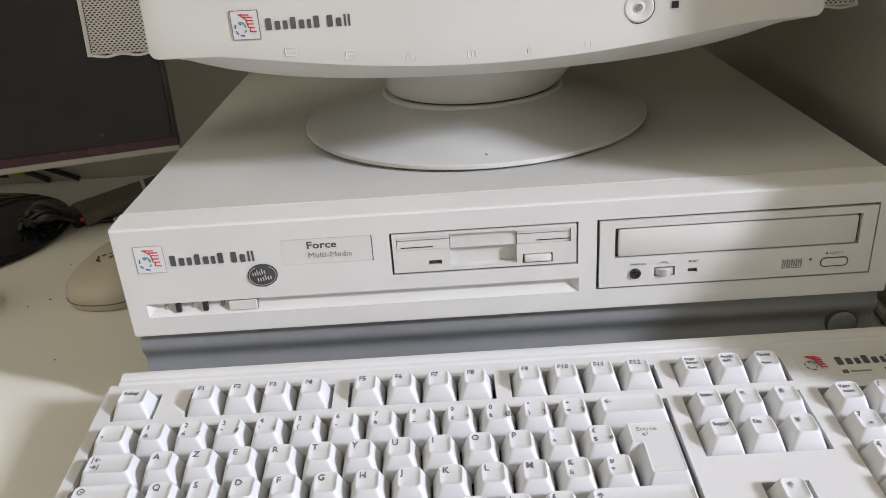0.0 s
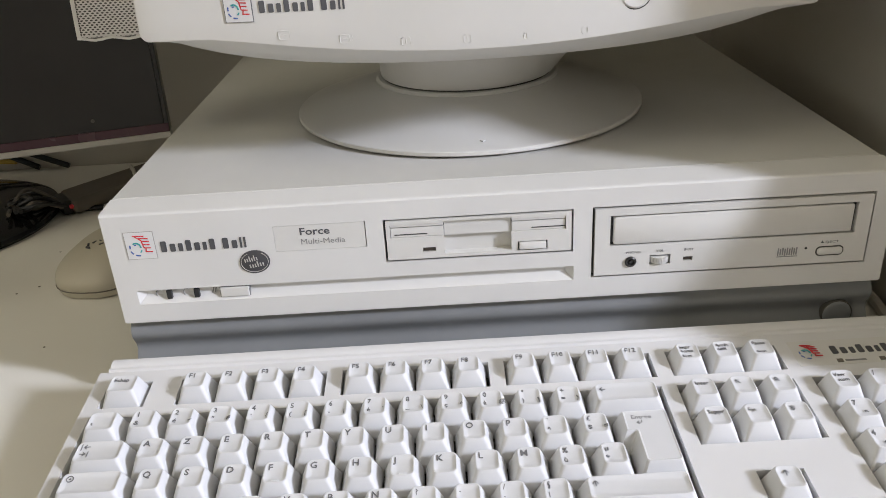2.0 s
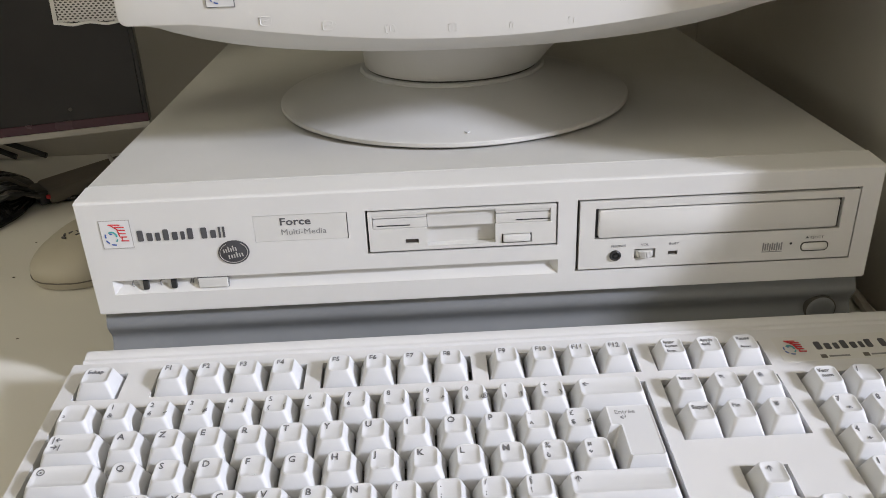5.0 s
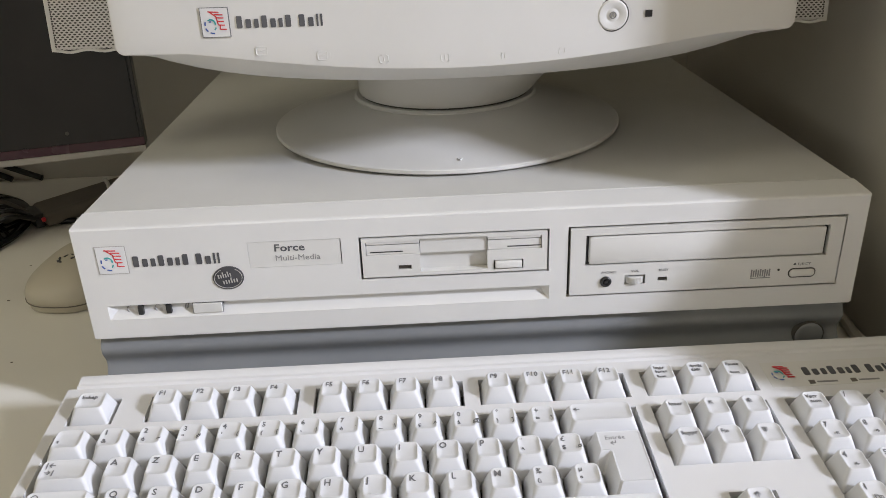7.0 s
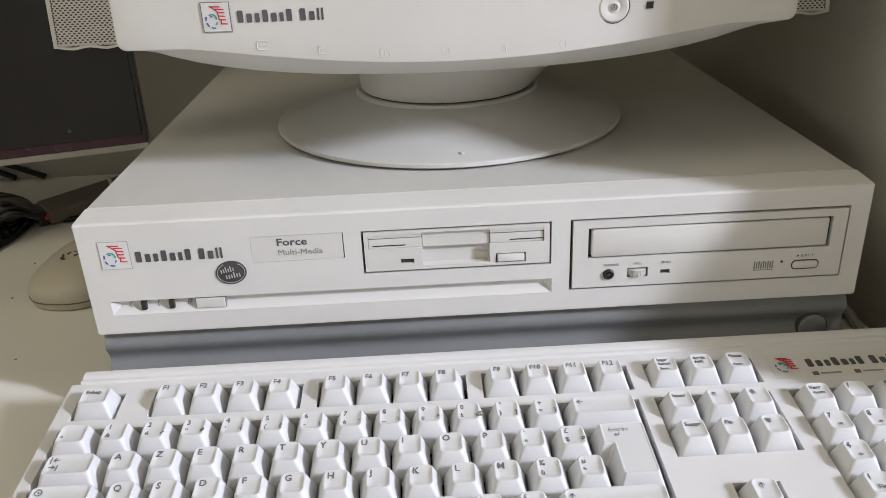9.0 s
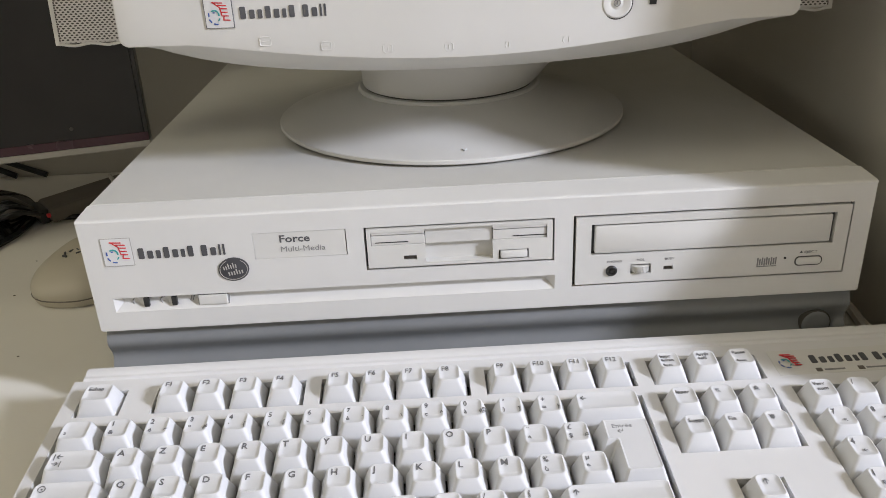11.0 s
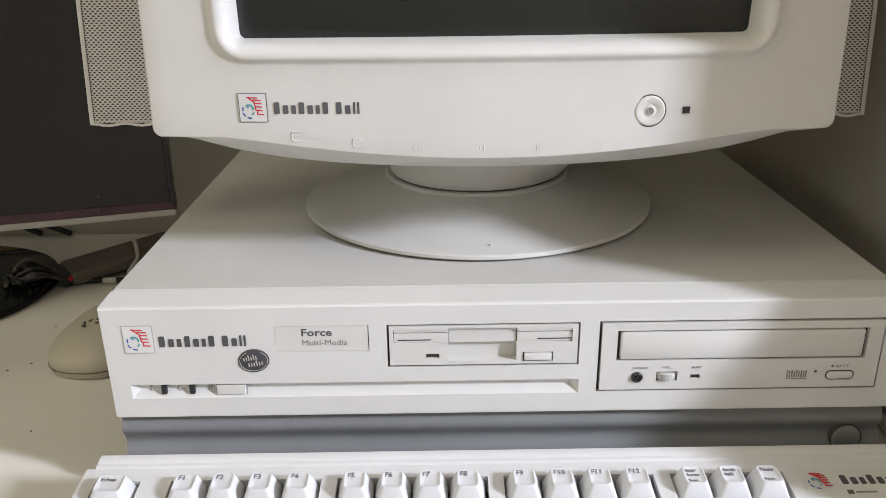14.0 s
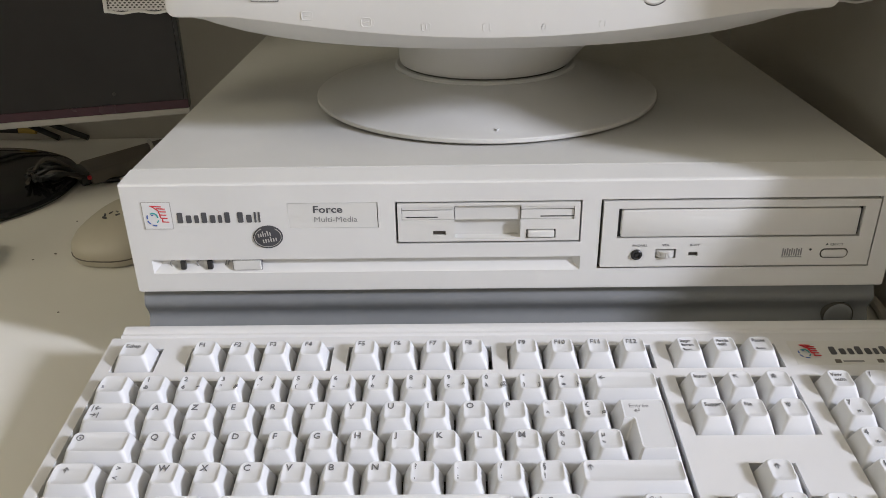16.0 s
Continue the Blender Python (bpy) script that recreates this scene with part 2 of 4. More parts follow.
def brand_mark(parent, x, y, z, s, frame_it=True, rim=None):
    """Square badge: fine frame, red strokes on one side, teal and blue arcs on the other. Lower corner at x, z."""
    if frame_it:
        part("badge_frame", box(x, x + s, y - 0.0003, y + 0.0005, z, z + s), rim or M_LEGEND, parent, "thin grey badge frame")
        part("badge", box(x + 0.0004, x + s - 0.0004, y - 0.0004, y, z + 0.0003, z + s - 0.0003), M_BADGE, parent, "white square badge")
    yy = y - 0.0004
    red = bmesh.new()
    for a, b, h in ((0.30, 0.68, 0.86), (0.50, 0.80, 0.77), (0.57, 0.82, 0.66), (0.60, 0.82, 0.54), (0.61, 0.84, 0.42), (0.64, 0.88, 0.28)):
        join(red, turned(box(0, (b - a) * s, -0.0002, 0.0002, -0.018 * s, 0.018 * s), Matrix.Translation((x + a * s, yy, z + h * s)) @ Matrix.Rotation(radians(3), 4, "Y")))
    for a, h, n, turn in ((0.33, 0.87, 0.30, 38), (0.56, 0.70, 0.28, 80), (0.68, 0.43, 0.17, 100)):
        join(red, turned(box(0, n * s, -0.0001, 0.0003, -0.020 * s, 0.020 * s), Matrix.Translation((x + a * s, yy, z + h * s)) @ Matrix.Rotation(radians(turn), 4, "Y")))
    part("red_strokes", red, M_RED, parent, "red strokes of the badge", smooth=False)

    def arc(cx, cz, r, a0, a1, w):
        n = 7
        rings = []
        for k in range(n):
            a = radians(a0 + (a1 - a0) * k / (n - 1))
            rings.append([(x + (cx + (r + d) * math.cos(a)) * s, yy - e, z + (cz + (r + d) * math.sin(a)) * s) for d, e in ((-w, 0), (w, 0), (w, 0.0002), (-w, 0.0002))])
        return loft(rings)

    teal = arc(0.36, 0.45, 0.15, -10, 130, 0.025)
    join(teal, arc(0.40, 0.36, 0.12, -60, -10, 0.02))
    part("teal_strokes", teal, M_TEAL, parent, "teal strokes of the badge", smooth=False)
    blue = arc(0.40, 0.44, 0.25, 160, 190, 0.022)
    join(blue, arc(0.40, 0.42, 0.27, 203, 232, 0.022))
    join(blue, arc(0.42, 0.44, 0.30, 246, 275, 0.022))
    join(blue, arc(0.34, 0.47, 0.06, 60, 130, 0.02))
    part("blue_strokes", blue, M_BLUE, parent, "blue strokes of the badge", smooth=False)


def word_bars(parent, x, y, z, w, h, letters, m=None, curve=None):
    """A maker's name as a row of plain dark bars, low and tall, (width share, kind: -1 gap, 0 low, 1 and 2 tall, 3 narrow)."""
    total = sum(l[0] for l in letters)
    pos = x
    for share, stem in letters:
        lw = w * share / total
        if stem >= 0:
            top, k = (h if stem else 0.74 * h), (0.62 if stem != 3 else 0.5)
            bm = loft([[(px, py, pz) for px, pz in rounded(pos + lw / 2, top / 2, lw * k, top, 0.2 * lw * k, 2)] for py in (0.0002, -0.0002)])
            if curve:
                turned(bm, Matrix.Translation((0, curve(pos + lw / 2), 0)))
            turned(bm, m if m else Matrix.Translation((0, y, z)))
            part("name_bar", bm, M_INK, parent, smooth=False)
        pos += lw


NAME = [(1.0, 1), (0.95, 0), (0.8, 0), (0.95, 1), (0.95, 0), (0.7, 0), (0.95, 2), (0.5, -1), (1.0, 1), (0.95, 0), (0.45, 3), (0.45, 3)]

pc = empty("desktop_computer", pose(0, 0, 0), "ivory plastic desktop computer case lying flat on a grey plinth", "computer")
SLOT = (-0.1992, 0.0408, 0.0662, 0.0746)
FLOP = (-0.0612, 0.0403, 0.0834, 0.1084)
CDB = (0.0504, 0.2010, 0.0668, 0.1087)
TAG = (-0.1198, -0.0706, 0.0935, 0.1084)
bz = plate(CX0 + 0.0003, CX1 - 0.0003, CZ0 + 0.0002, CZ1, [SLOT, FLOP, CDB, TAG], 0.0, 0.004)
part("bezel", bz, M_CASE, pc, "ivory moulded front panel", smooth=False)
# sloping upper edge, ends and underside of the front panel
rim = bmesh.new()
prof = [(0.0, CZ1), (0.0005, CZ1 + 0.0007), (0.0017, CZ1 + 0.0012), (SEAM_Y - 0.0006, TOP_Z + 0.0003), (SEAM_Y - 0.0004, TOP_Z - 0.003), (0.004, CZ1 - 0.004)]
join(rim, loft([[(CX0 + (0.0012 if y > 0.01 else 0), y, z) for y, z in prof], [(CX1 - (0.0012 if y > 0.01 else 0), y, z) for y, z in prof]]))
part("bezel_top", rim, M_CASE, pc, smooth=False)
for xa, xb in ((CX0, CX0 + 0.0012), (CX1, CX1 - 0.0012)):
    d = 0.003 if xa < 0 else -0.003
    e = [(xa, 0.0004, CZ0), (xa, 0.0004, CZ1 - 0.0002), (xb, SEAM_Y - 0.0008, TOP_Z - 0.0006), (xb, SEAM_Y - 0.0008, CZ0)]
    part("bezel_end", loft([e, [(x + d, y, z) for x, y, z in e]]), M_CASE, pc, smooth=False)
part("bezel_foot", box(CX0 + 0.001, CX1 - 0.001, 0.0002, 0.03, CZ0 - 0.0004, CZ0 + 0.003), M_CASE, pc)
part("lid", box(CX0 + 0.0008, CX1 - 0.0012, SEAM_Y + 0.0012, 0.40, CZ0 + 0.002, TOP_Z, 0.0009, 3), M_LID, pc, "ivory painted steel cover")
part("inner_panel", box(CX0 + 0.004, CX1 - 0.004, 0.0064, 0.0074, CZ0 + 0.002, CZ1 - 0.002), M_CASE, pc)

# long groove with bevelled floor
gx0, gx1, gz0, gz1 = SLOT
g = bmesh.new()
join(g, loft([[(gx0, 0.0003, gz0), (gx0 + 0.004, 0.0036, gz0 + 0.0042), (gx0 + 0.004, 0.0036, gz1), (gx0, 0.0036, gz1)],
              [(gx1, 0.0003, gz0), (gx1 - 0.004, 0.0036, gz0 + 0.0042), (gx1 - 0.004, 0.0036, gz1), (gx1, 0.0036, gz1)]], False, False, False))
part("groove", g, M_CASE, pc, smooth=False)
for xa, d in ((gx0, 1), (gx1, -1)):
    part("groove_end", loft([[(xa, 0.0003, gz0), (xa, 0.0003, gz1)], [(xa + d * 0.004, 0.0037, gz0), (xa + d * 0.004, 0.0037, gz1)]], False, False, False), M_CASE, pc, smooth=False)
for x in (-0.1833, -0.1682):
    part("indicator", box(x - 0.0004, x + 0.0026, 0.0004, 0.003, 0.0682, 0.0737, 0.0006), M_BLACK, pc, "small black indicator window")
    part("indicator_ring", tube([(x - 0.0050 + 0.0022 * math.cos(a / 6 * math.pi) * 0.8, 0.0030, 0.0710 + 0.0022 * math.sin(a / 6 * math.pi)) for a in range(2, 11)], 0.0003, 6), M_INK_SOFT, pc, "embossed indicator symbol")
    part("indicator_holder", box(x - 0.0028, x - 0.0004, 0.0024, 0.0036, 0.0686, 0.0733, 0.0005, 2), M_DRIVE, pc)
for k in range(2):
    part("power_stroke", turned(box(-0.00025, 0.00025, -0.0003, 0.0003, -0.0026, 0.0026), Matrix.Translation((-0.1588 + 0.0014 * k, 0.0033, 0.0702)) @ Matrix.Rotation(radians(18), 4, "Y")), M_INK_SOFT, pc)
part("power_button", box(-0.1538, -0.1381, 0.0002, 0.004, 0.0678, 0.0736, 0.0005, 3), M_DRIVE, pc, "oblong ivory power button")
# grey rim plate colours in the shade round the power button
part("power_gap_shade", box(-0.1543, -0.1376, 0.0012, 0.0036, 0.0673, 0.0741, 0.0003), M_INK_SOFT, pc, "thin grey plate, shade round the button in its colour")

brand_mark(pc, -0.1992, 0.0, 0.0940, 0.0160, rim=M_SILVER)
word_bars(pc, -0.1815, -0.0001, 0.0974, 0.0470, 0.0062, NAME)
# dark oval badge, set at a slant
OVAL = Matrix.Translation((-0.1320, 0, 0.0886)) @ Matrix.Rotation(radians(-9), 4, "Y")
ov = loft([[(r * 0.0083 * math.cos(k * math.pi / 18), y, r * 0.0068 * math.sin(k * math.pi / 18)) for k in range(36)] for r, y in ((1, 0.0002), (1, -0.0004), (0.96, -0.0006))])
part("oval_badge", turned(ov, OVAL), M_OVAL, pc, "dark oval badge with pale writing bars")
part("oval_ring", turned(tube([(0.0074 * math.cos(k * math.pi / 18), -0.0007, 0.0058 * math.sin(k * math.pi / 18)) for k in range(11, 42)], 0.00020, 6), OVAL), M_SILVER, pc)
for z, x0, x1, tall in ((0.0007, -0.0052, 0.0026, (2, 4)), (-0.0031, -0.0034, 0.0052, (3,))):
    n = 6
    for k in range(n):
        xa = x0 + (x1 - x0) * k / n
        part("badge_bar", turned(box(xa, xa + (x1 - x0) / n * 0.5, -0.0009, -0.0004, z, z + (0.0032 if k in tall else 0.0021), 0.0001, 1), OVAL), M_SILVER, pc)
# recessed name plate
part("name_plate", box(TAG[0] + 0.00008, TAG[1] - 0.0005, 0.0002, 0.004, TAG[2] + 0.00008, TAG[3] - 0.00015, 0.0001), M_DRIVE, pc, "recessed pale name plate")
text_mesh("Force", 0.0058, on_face(-0.1062, 0.0001, 0.1026), M_INK, pc, width=0.0160, bold=0.00012)
text_mesh("Multi-Media", 0.0046, on_face(-0.1060, 0.0001, 0.0971), M_INK_SOFT, pc, width=0.0236)

# floppy drive in its bay
fd = empty("floppy_drive", pose(0, 0, 0), "ivory floppy disk drive set in the computer front", "drive")
fx0, fx1, fz0, fz1 = FLOP
# black plate puts the shade round the floppy drive into colour
part("bay_shade", box(fx0 + 0.0001, fx1 - 0.0001, 0.0052, 0.0060, fz0 + 0.0001, fz1 - 0.0001), M_BLACK, fd, "black plate, shade round the drive in its colour")
a0, a1, b0, b1 = fx0 + 0.0012, fx1 - 0.0011, fz0 + 0.0013, fz1 - 0.0010
fp = plate(a0, a1, b0, b1, [(-0.0578, -0.0290, 0.0975, 0.1052), (0.0070, 0.0362, 0.0975, 0.1052), (-0.0290, 0.0070, 0.0868, 0.1060), (0.0103, 0.0264, 0.0862, 0.0916), (-0.0409, -0.0338, 0.0887, 0.0912)], -0.0004, 0.0050)
part("drive_front", fp, M_DRIVE, fd, "ivory drive bezel", smooth=False)
part("recess_panel", box(a0, a1, 0.0044, 0.0048, b0, b1), M_DRIVE, fd)
part("shutter", box(-0.0289, 0.0069, 0.0014, 0.0036, 0.0970, 0.1058, 0.0003), M_DRIVE, fd, "hinged slot flap")
# the slot's shade is a black strip
part("slot", box(-0.0572, 0.0358, 0.0022, 0.0030, 0.1028, 0.1038), M_BLACK, fd, "black strip, shade of the disk slot in its colour")
for xa, xb in ((-0.0576, -0.0292), (0.0072, 0.0360)):
    part("slot_lip", box(xa, xb, 0.0000, 0.0030, 0.1036, 0.1051, 0.0003), M_DRIVE, fd)
    part("slot_step", box(xa, xb, 0.0004, 0.0030, 0.0976, 0.1031, 0.0004), M_DRIVE, fd)
# black strips colour in the shade of the thin lines
part("slot_line_shade", box(-0.0556, -0.0380, 0.0002, 0.0010, 0.0989, 0.0994), M_BLACK, fd)
part("slot_line_shade", box(0.0178, 0.0360, 0.0002, 0.0010, 0.0989, 0.0994), M_BLACK, fd)
part("eject_button", pad(0.0111, 0.0256, 0.0869, 0.0910, -0.0014, 0.002, 0.0006), M_DRIVE, fd, "oblong eject button")
# dark plate behind the button carries the shade of its gap
part("button_shade", box(0.0103, 0.0264, 0.0012, 0.0019, 0.0862, 0.0916), M_SHADE_SENSOR, fd, "dark plate, shade round the button in its colour")
part("activity_light", box(-0.0407, -0.0340, 0.0004, 0.002, 0.0889, 0.0910), M_LED, fd, "small dark activity light")

# optical drive in its bay
od = empty("optical_drive", pose(0, 0, 0), "ivory disc drive with a tray set in the computer front", "drive")
cx0, cx1, cz0, cz1 = CDB
# black plate gives the bay's edges their shade by colour
part("bay_shade", box(cx0 + 0.0001, cx1 - 0.0001, 0.0030, 0.0041, cz0 + 0.0001, cz1 - 0.0001), M_BLACK, od, "black plate, shade round the drive in its colour")
TRAY = (0.0600, 0.1922, 0.0855, 0.1034)
op = plate(cx0 + 0.0014, cx1 - 0.0012, cz0 + 0.0013, cz1 - 0.0012, [TRAY, (0.0820, 0.0934, 0.0732, 0.0788), (0.1003, 0.1055, 0.0744, 0.0768)], -0.0008, 0.0040)
part("drive_front", op, M_DRIVE, od, "ivory drive bezel", smooth=False)
# shade round the tray, as a black sheet
part("tray_shade", box(TRAY[0] - 0.001, TRAY[1] + 0.001, 0.0022, 0.0030, TRAY[2] - 0.001, TRAY[3] + 0.001), M_BLACK, od)
part("tray", pad(TRAY[0] + 0.0020, TRAY[1] - 0.0019, TRAY[2] + 0.0008, TRAY[3] - 0.0010, -0.0008, 0.0026, 0.0012, 0.0006), M_DRIVE, od, "closed disc tray front")
ring = revolve([(0.0031, 0), (0.0031, 0.0007), (0.0024, 0.0012), (0.0018, 0.0010), (0.0016, 0.0002)], 28)
part("headphone_jack", turned(ring, Matrix.Translation((0.0716, -0.0008, 0.0757)) @ FACE), M_BLACK, od, "round black headphone socket")
part("jack_hole", turned(revolve([(0.0010, 0.0), (0.0010, 0.0012), (0.0006, 0.0013)], 20), Matrix.Translation((0.0716, -0.0008, 0.0757)) @ FACE), M_BLACK, od)
vw = bmesh.new()
for k in range(40):
    a = 2 * math.pi * k / 40
    join(vw, turned(box(0.0044, 0.0056, -0.00028, 0.00028, -0.0018, 0.0018), Matrix.Rotation(a, 4, "Z")))
join(vw, revolve([(0.0048, -0.0019), (0.0052, -0.0015), (0.0052, 0.0015), (0.0048, 0.0019)], 40))
part("volume_wheel", turned(vw, Matrix.Translation((0.0877, 0.0029, 0.0758))), M_DRIVE, od, "ribbed volume wheel", smooth=False)
# shade behind the wheel, as a dark plate
part("wheel_shade", box(0.0812, 0.0942, 0.0026, 0.0030, 0.0724, 0.0796), M_SHADE_SENSOR, od)
part("busy_light", box(0.1005, 0.1053, 0.0001, 0.002, 0.0746, 0.0766), M_LED, od, "small dark busy light")
part("eject_button", pad(0.1733, 0.1872, 0.0732, 0.0776, -0.0016, 0.002, 0.0019, 0.0005), M_DRIVE, od, "oblong eject button")
# dark outline plate on the bezel stands for shade round the button
part("eject_shade", pad(0.1726, 0.1879, 0.0725, 0.0783, -0.0010, 0.001, 0.0026, 0.0001), M_SHADE_SENSOR, od, "dark plate, shade round the button in its colour")
# black disc on the flat bezel, the pinhole's shade as colour
part("emergency_hole_shade", turned(revolve([(0.0007, 0), (0.0007, 0.0003)], 14), Matrix.Translation((0.1671, -0.0007, 0.0777)) @ FACE), M_BLACK, od)
for x in range(9):
    part("mark_bar", box(0.1518 + 0.00125 * x, 0.1518 + 0.00125 * x + 0.0007, -0.0010, -0.0006, 0.0738 + (0.0004 if x % 3 else 0), 0.0786 - (0.0006 if x % 2 else 0)), M_INK_SOFT, od)
part("mark_bar", box(0.1517, 0.1628, -0.0010, -0.0006, 0.0731, 0.0735), M_INK_SOFT, od)
for s, x, z, w in (("PHONES", 0.0690, 0.0806, 0.0080), ("VOL", 0.0852, 0.0808, 0.0044), ("BUSY", 0.1005, 0.0806, 0.0052), ("EJECT", 0.1772, 0.0802, 0.0072)):
    text_mesh(s, 0.0019, on_face(x, -0.0010, z), M_LEGEND, od, width=w)
part("eject_symbol", loft([[(0.1748, -0.0009, 0.0803), (0.1766, -0.0009, 0.0803), (0.1757, -0.0009, 0.0817)], [(0.1748, -0.0006, 0.0803), (0.1766, -0.0006, 0.0803), (0.1757, -0.0006, 0.0817)]]), M_INK, od, smooth=False)

# grey plinth with flutes
prof = []
for k in range(41):
    z = 0.0546 * (1 - k / 40)
    prof.append((0.0050 + 0.0018 * math.cos(2 * math.pi * z / 0.0185 + 0.6), z + 0.0002))
ring_l = [(-0.2096, y, z) for y, z in prof] + [(-0.2096, 0.36, 0.0002), (-0.2096, 0.36, 0.0548)]
ring_r = [(0.2108, y, z) for y, z in prof] + [(0.2108, 0.36, 0.0002), (0.2108, 0.36, 0.0548)]
plinth = part("plinth", loft([ring_l, ring_r]), M_PLINTH, pc, "grey fluted plinth under the case")
# dark ring colours in the shade round the plug
part("plug_shade", turned(revolve([(0.0089, -0.004), (0.0089, 0.0006), (0.0086, 0.0008)], 48), Matrix.Translation((0.1928, 0.0040, 0.0322)) @ FACE), M_SHADE_SENSOR, pc)
part("plinth_plug", turned(revolve([(0.0081, -0.004), (0.0081, 0.0010), (0.0076, 0.0014), (0.0060, 0.0015)], 48), Matrix.Translation((0.1928, 0.0040, 0.0322)) @ FACE), M_PLINTH, pc, "round grey plug in the plinth")


# ---- keyboard ----
U = 0.01905
KX = -0.2108
DECK_Z = 0.0023
KB = pose(0, -0.0351, 0.0335, 5.79)
kb = empty("keyboard", KB, "off-white french keyboard lying in front of the computer", "keyboard")
ROW = {"F": -0.0055, "N": -0.0335, "A": -0.0538, "Q": -0.0730, "W": -0.0921, "C": -0.1112}
NAV, PAD = 15.51, 19.10


def span(u0, u1):
    return KX + u0 * U, KX + u1 * U


def well(u0, u1, top, bottom):
    a, b = span(u0, u1)
    return a - (0.0003 if top == ROW["F"] else 0.0010), b + 0.0011, bottom - 0.0099, top + (0.0097 if top == ROW["F"] else 0.0110)


wells = [well(-0.06, 1.10, ROW["F"], ROW["F"]), well(2, 6, ROW["F"], ROW["F"]), well(6.5, 10.5, ROW["F"], ROW["F"]), well(11, 15, ROW["F"], ROW["F"]),
         well(NAV, NAV + 3, ROW["F"], ROW["F"]), well(-0.13, 15, ROW["N"], ROW["W"]), well(-0.13, 1.5, ROW["C"], ROW["C"]), well(2.5, 12.5, ROW["C"], ROW["C"]), well(13.5, 15, ROW["C"], ROW["C"]),
         well(NAV, NAV + 3, ROW["N"], ROW["A"]), well(NAV + 1, NAV + 2, ROW["W"], ROW["W"]), well(NAV, NAV + 3, ROW["C"], ROW["C"]), well(PAD, PAD + 4, ROW["N"], ROW["C"])]
wells[5] = (wells[5][0], wells[5][1], ROW["W"] - 0.0095, wells[5][3])
for k in (6, 7, 8):
    wells[k] = (wells[k][0], wells[k][1], wells[k][2], ROW["W"] - 0.0095)
BX0, BX1, BY0, BY1 = -0.2202, 0.2430, -0.134, 0.0135
deck = plate(BX0, BX1, BY0, BY1, wells, 0.0, 0.0110)
for v in deck.verts:
    v.co = Vector((v.co.x, v.co.z, DECK_Z - v.co.y))
part("deck", deck, M_KEY_BODY, kb, "off-white keyboard housing", smooth=False)
# floor coloured dark to give the key gaps their shade
part("well_floor", box(BX0 + 0.003, BX1 - 0.003, BY0 + 0.003, BY1 - 0.003, -0.0110, -0.0100), M_WELL_SHADE, kb, "keyboard bottom, coloured dark for the shade between keys")
# ribbed ledge along the back edge
led = [(0.0133, 0.0023), (0.0143, 0.0034), (0.0160, 0.0035), (0.0168, 0.0027), (0.0178, 0.0033), (0.0205, 0.0038), (0.0228, 0.0035), (0.0238, 0.0019), (0.0240, -0.014), (0.0134, -0.014)]
part("back_ledge", loft([[(BX0 + 0.0046, y, z) for y, z in led], [(BX1 - 0.0046, y, z) for y, z in led]]), M_KEY_BODY, kb, "ribbed ledge along the back")
part("skirt", loft([[(BX0, BY0, 0.0021), (BX1, BY0, 0.0021), (BX1, BY1, 0.0021), (BX0, BY1, 0.0021)],
                    [(BX0 - 0.001, BY0 - 0.002, -0.006), (BX1 + 0.001, BY0 - 0.002, -0.006), (BX1 + 0.001, BY1, -0.006), (BX0 - 0.001, BY1, -0.006)],
                    [(BX0 - 0.001, BY0 - 0.002, -0.0196), (BX1 + 0.001, BY0 - 0.002, -0.0196), (BX1 + 0.001, BY1 + 0.013, -0.031), (BX0 - 0.001, BY1 + 0.013, -0.031)]], False, True), M_KEY_BODY, kb, smooth=False)

KEY_MESH = {}


def key_rings(x0, x1, y0, y1, top):
    """Rings of a key: straight foot, sloping sides with a long front, dished top."""
    def ring(f, b, s, r, z, dish=0.0):
        w, h = x1 - x0 - 2 * s, (y1 - b) - (y0 + f)
        return [(px, py, z - dish) for px, py in rounded((x0 + x1) / 2, (y0 + f + y1 - b) / 2, w, h, r, 5)]
    return [ring(-0.0004, 0, 0, 0.0008, -0.0070), ring(-0.0003, 0.0001, 0.0001, 0.0010, -0.0012), ring(0.0041, 0.0013, 0.0035, 0.0024, top - 0.0005),
            ring(0.0044, 0.0015, 0.0038, 0.0024, top - 0.0001), ring(0.0048, 0.0018, 0.0042, 0.0024, top), ring(0.0062, 0.0030, 0.0052, 0.0018, top - 0.0006), ring(0.0078, 0.0046, 0.0064, 0.0008, top - 0.0010)]


def dish(px, py, w, d):
    """How far the top of a key lies below its rim at a place on it."""
    def ease(v, a, b, c):
        return 0.0 if v < a else 0.0006 * (v - a) / (b - a) if v < b else min(0.0010, 0.0006 + 0.0004 * (v - b) / (c - b))
    return min(ease(w / 2 - abs(px), 0.0042, 0.0052, 0.0064), ease(-py, 0.0018, 0.0030, 0.0046), ease(d + py, 0.0048, 0.0062, 0.0078))


ARROWS = {"←": (180, 1), "↑": (90, 1), "→": (0, 1), "↓": (270, 1), "↖": (135, 1), "⇞": (90, 2), "⇟": (270, 2)}


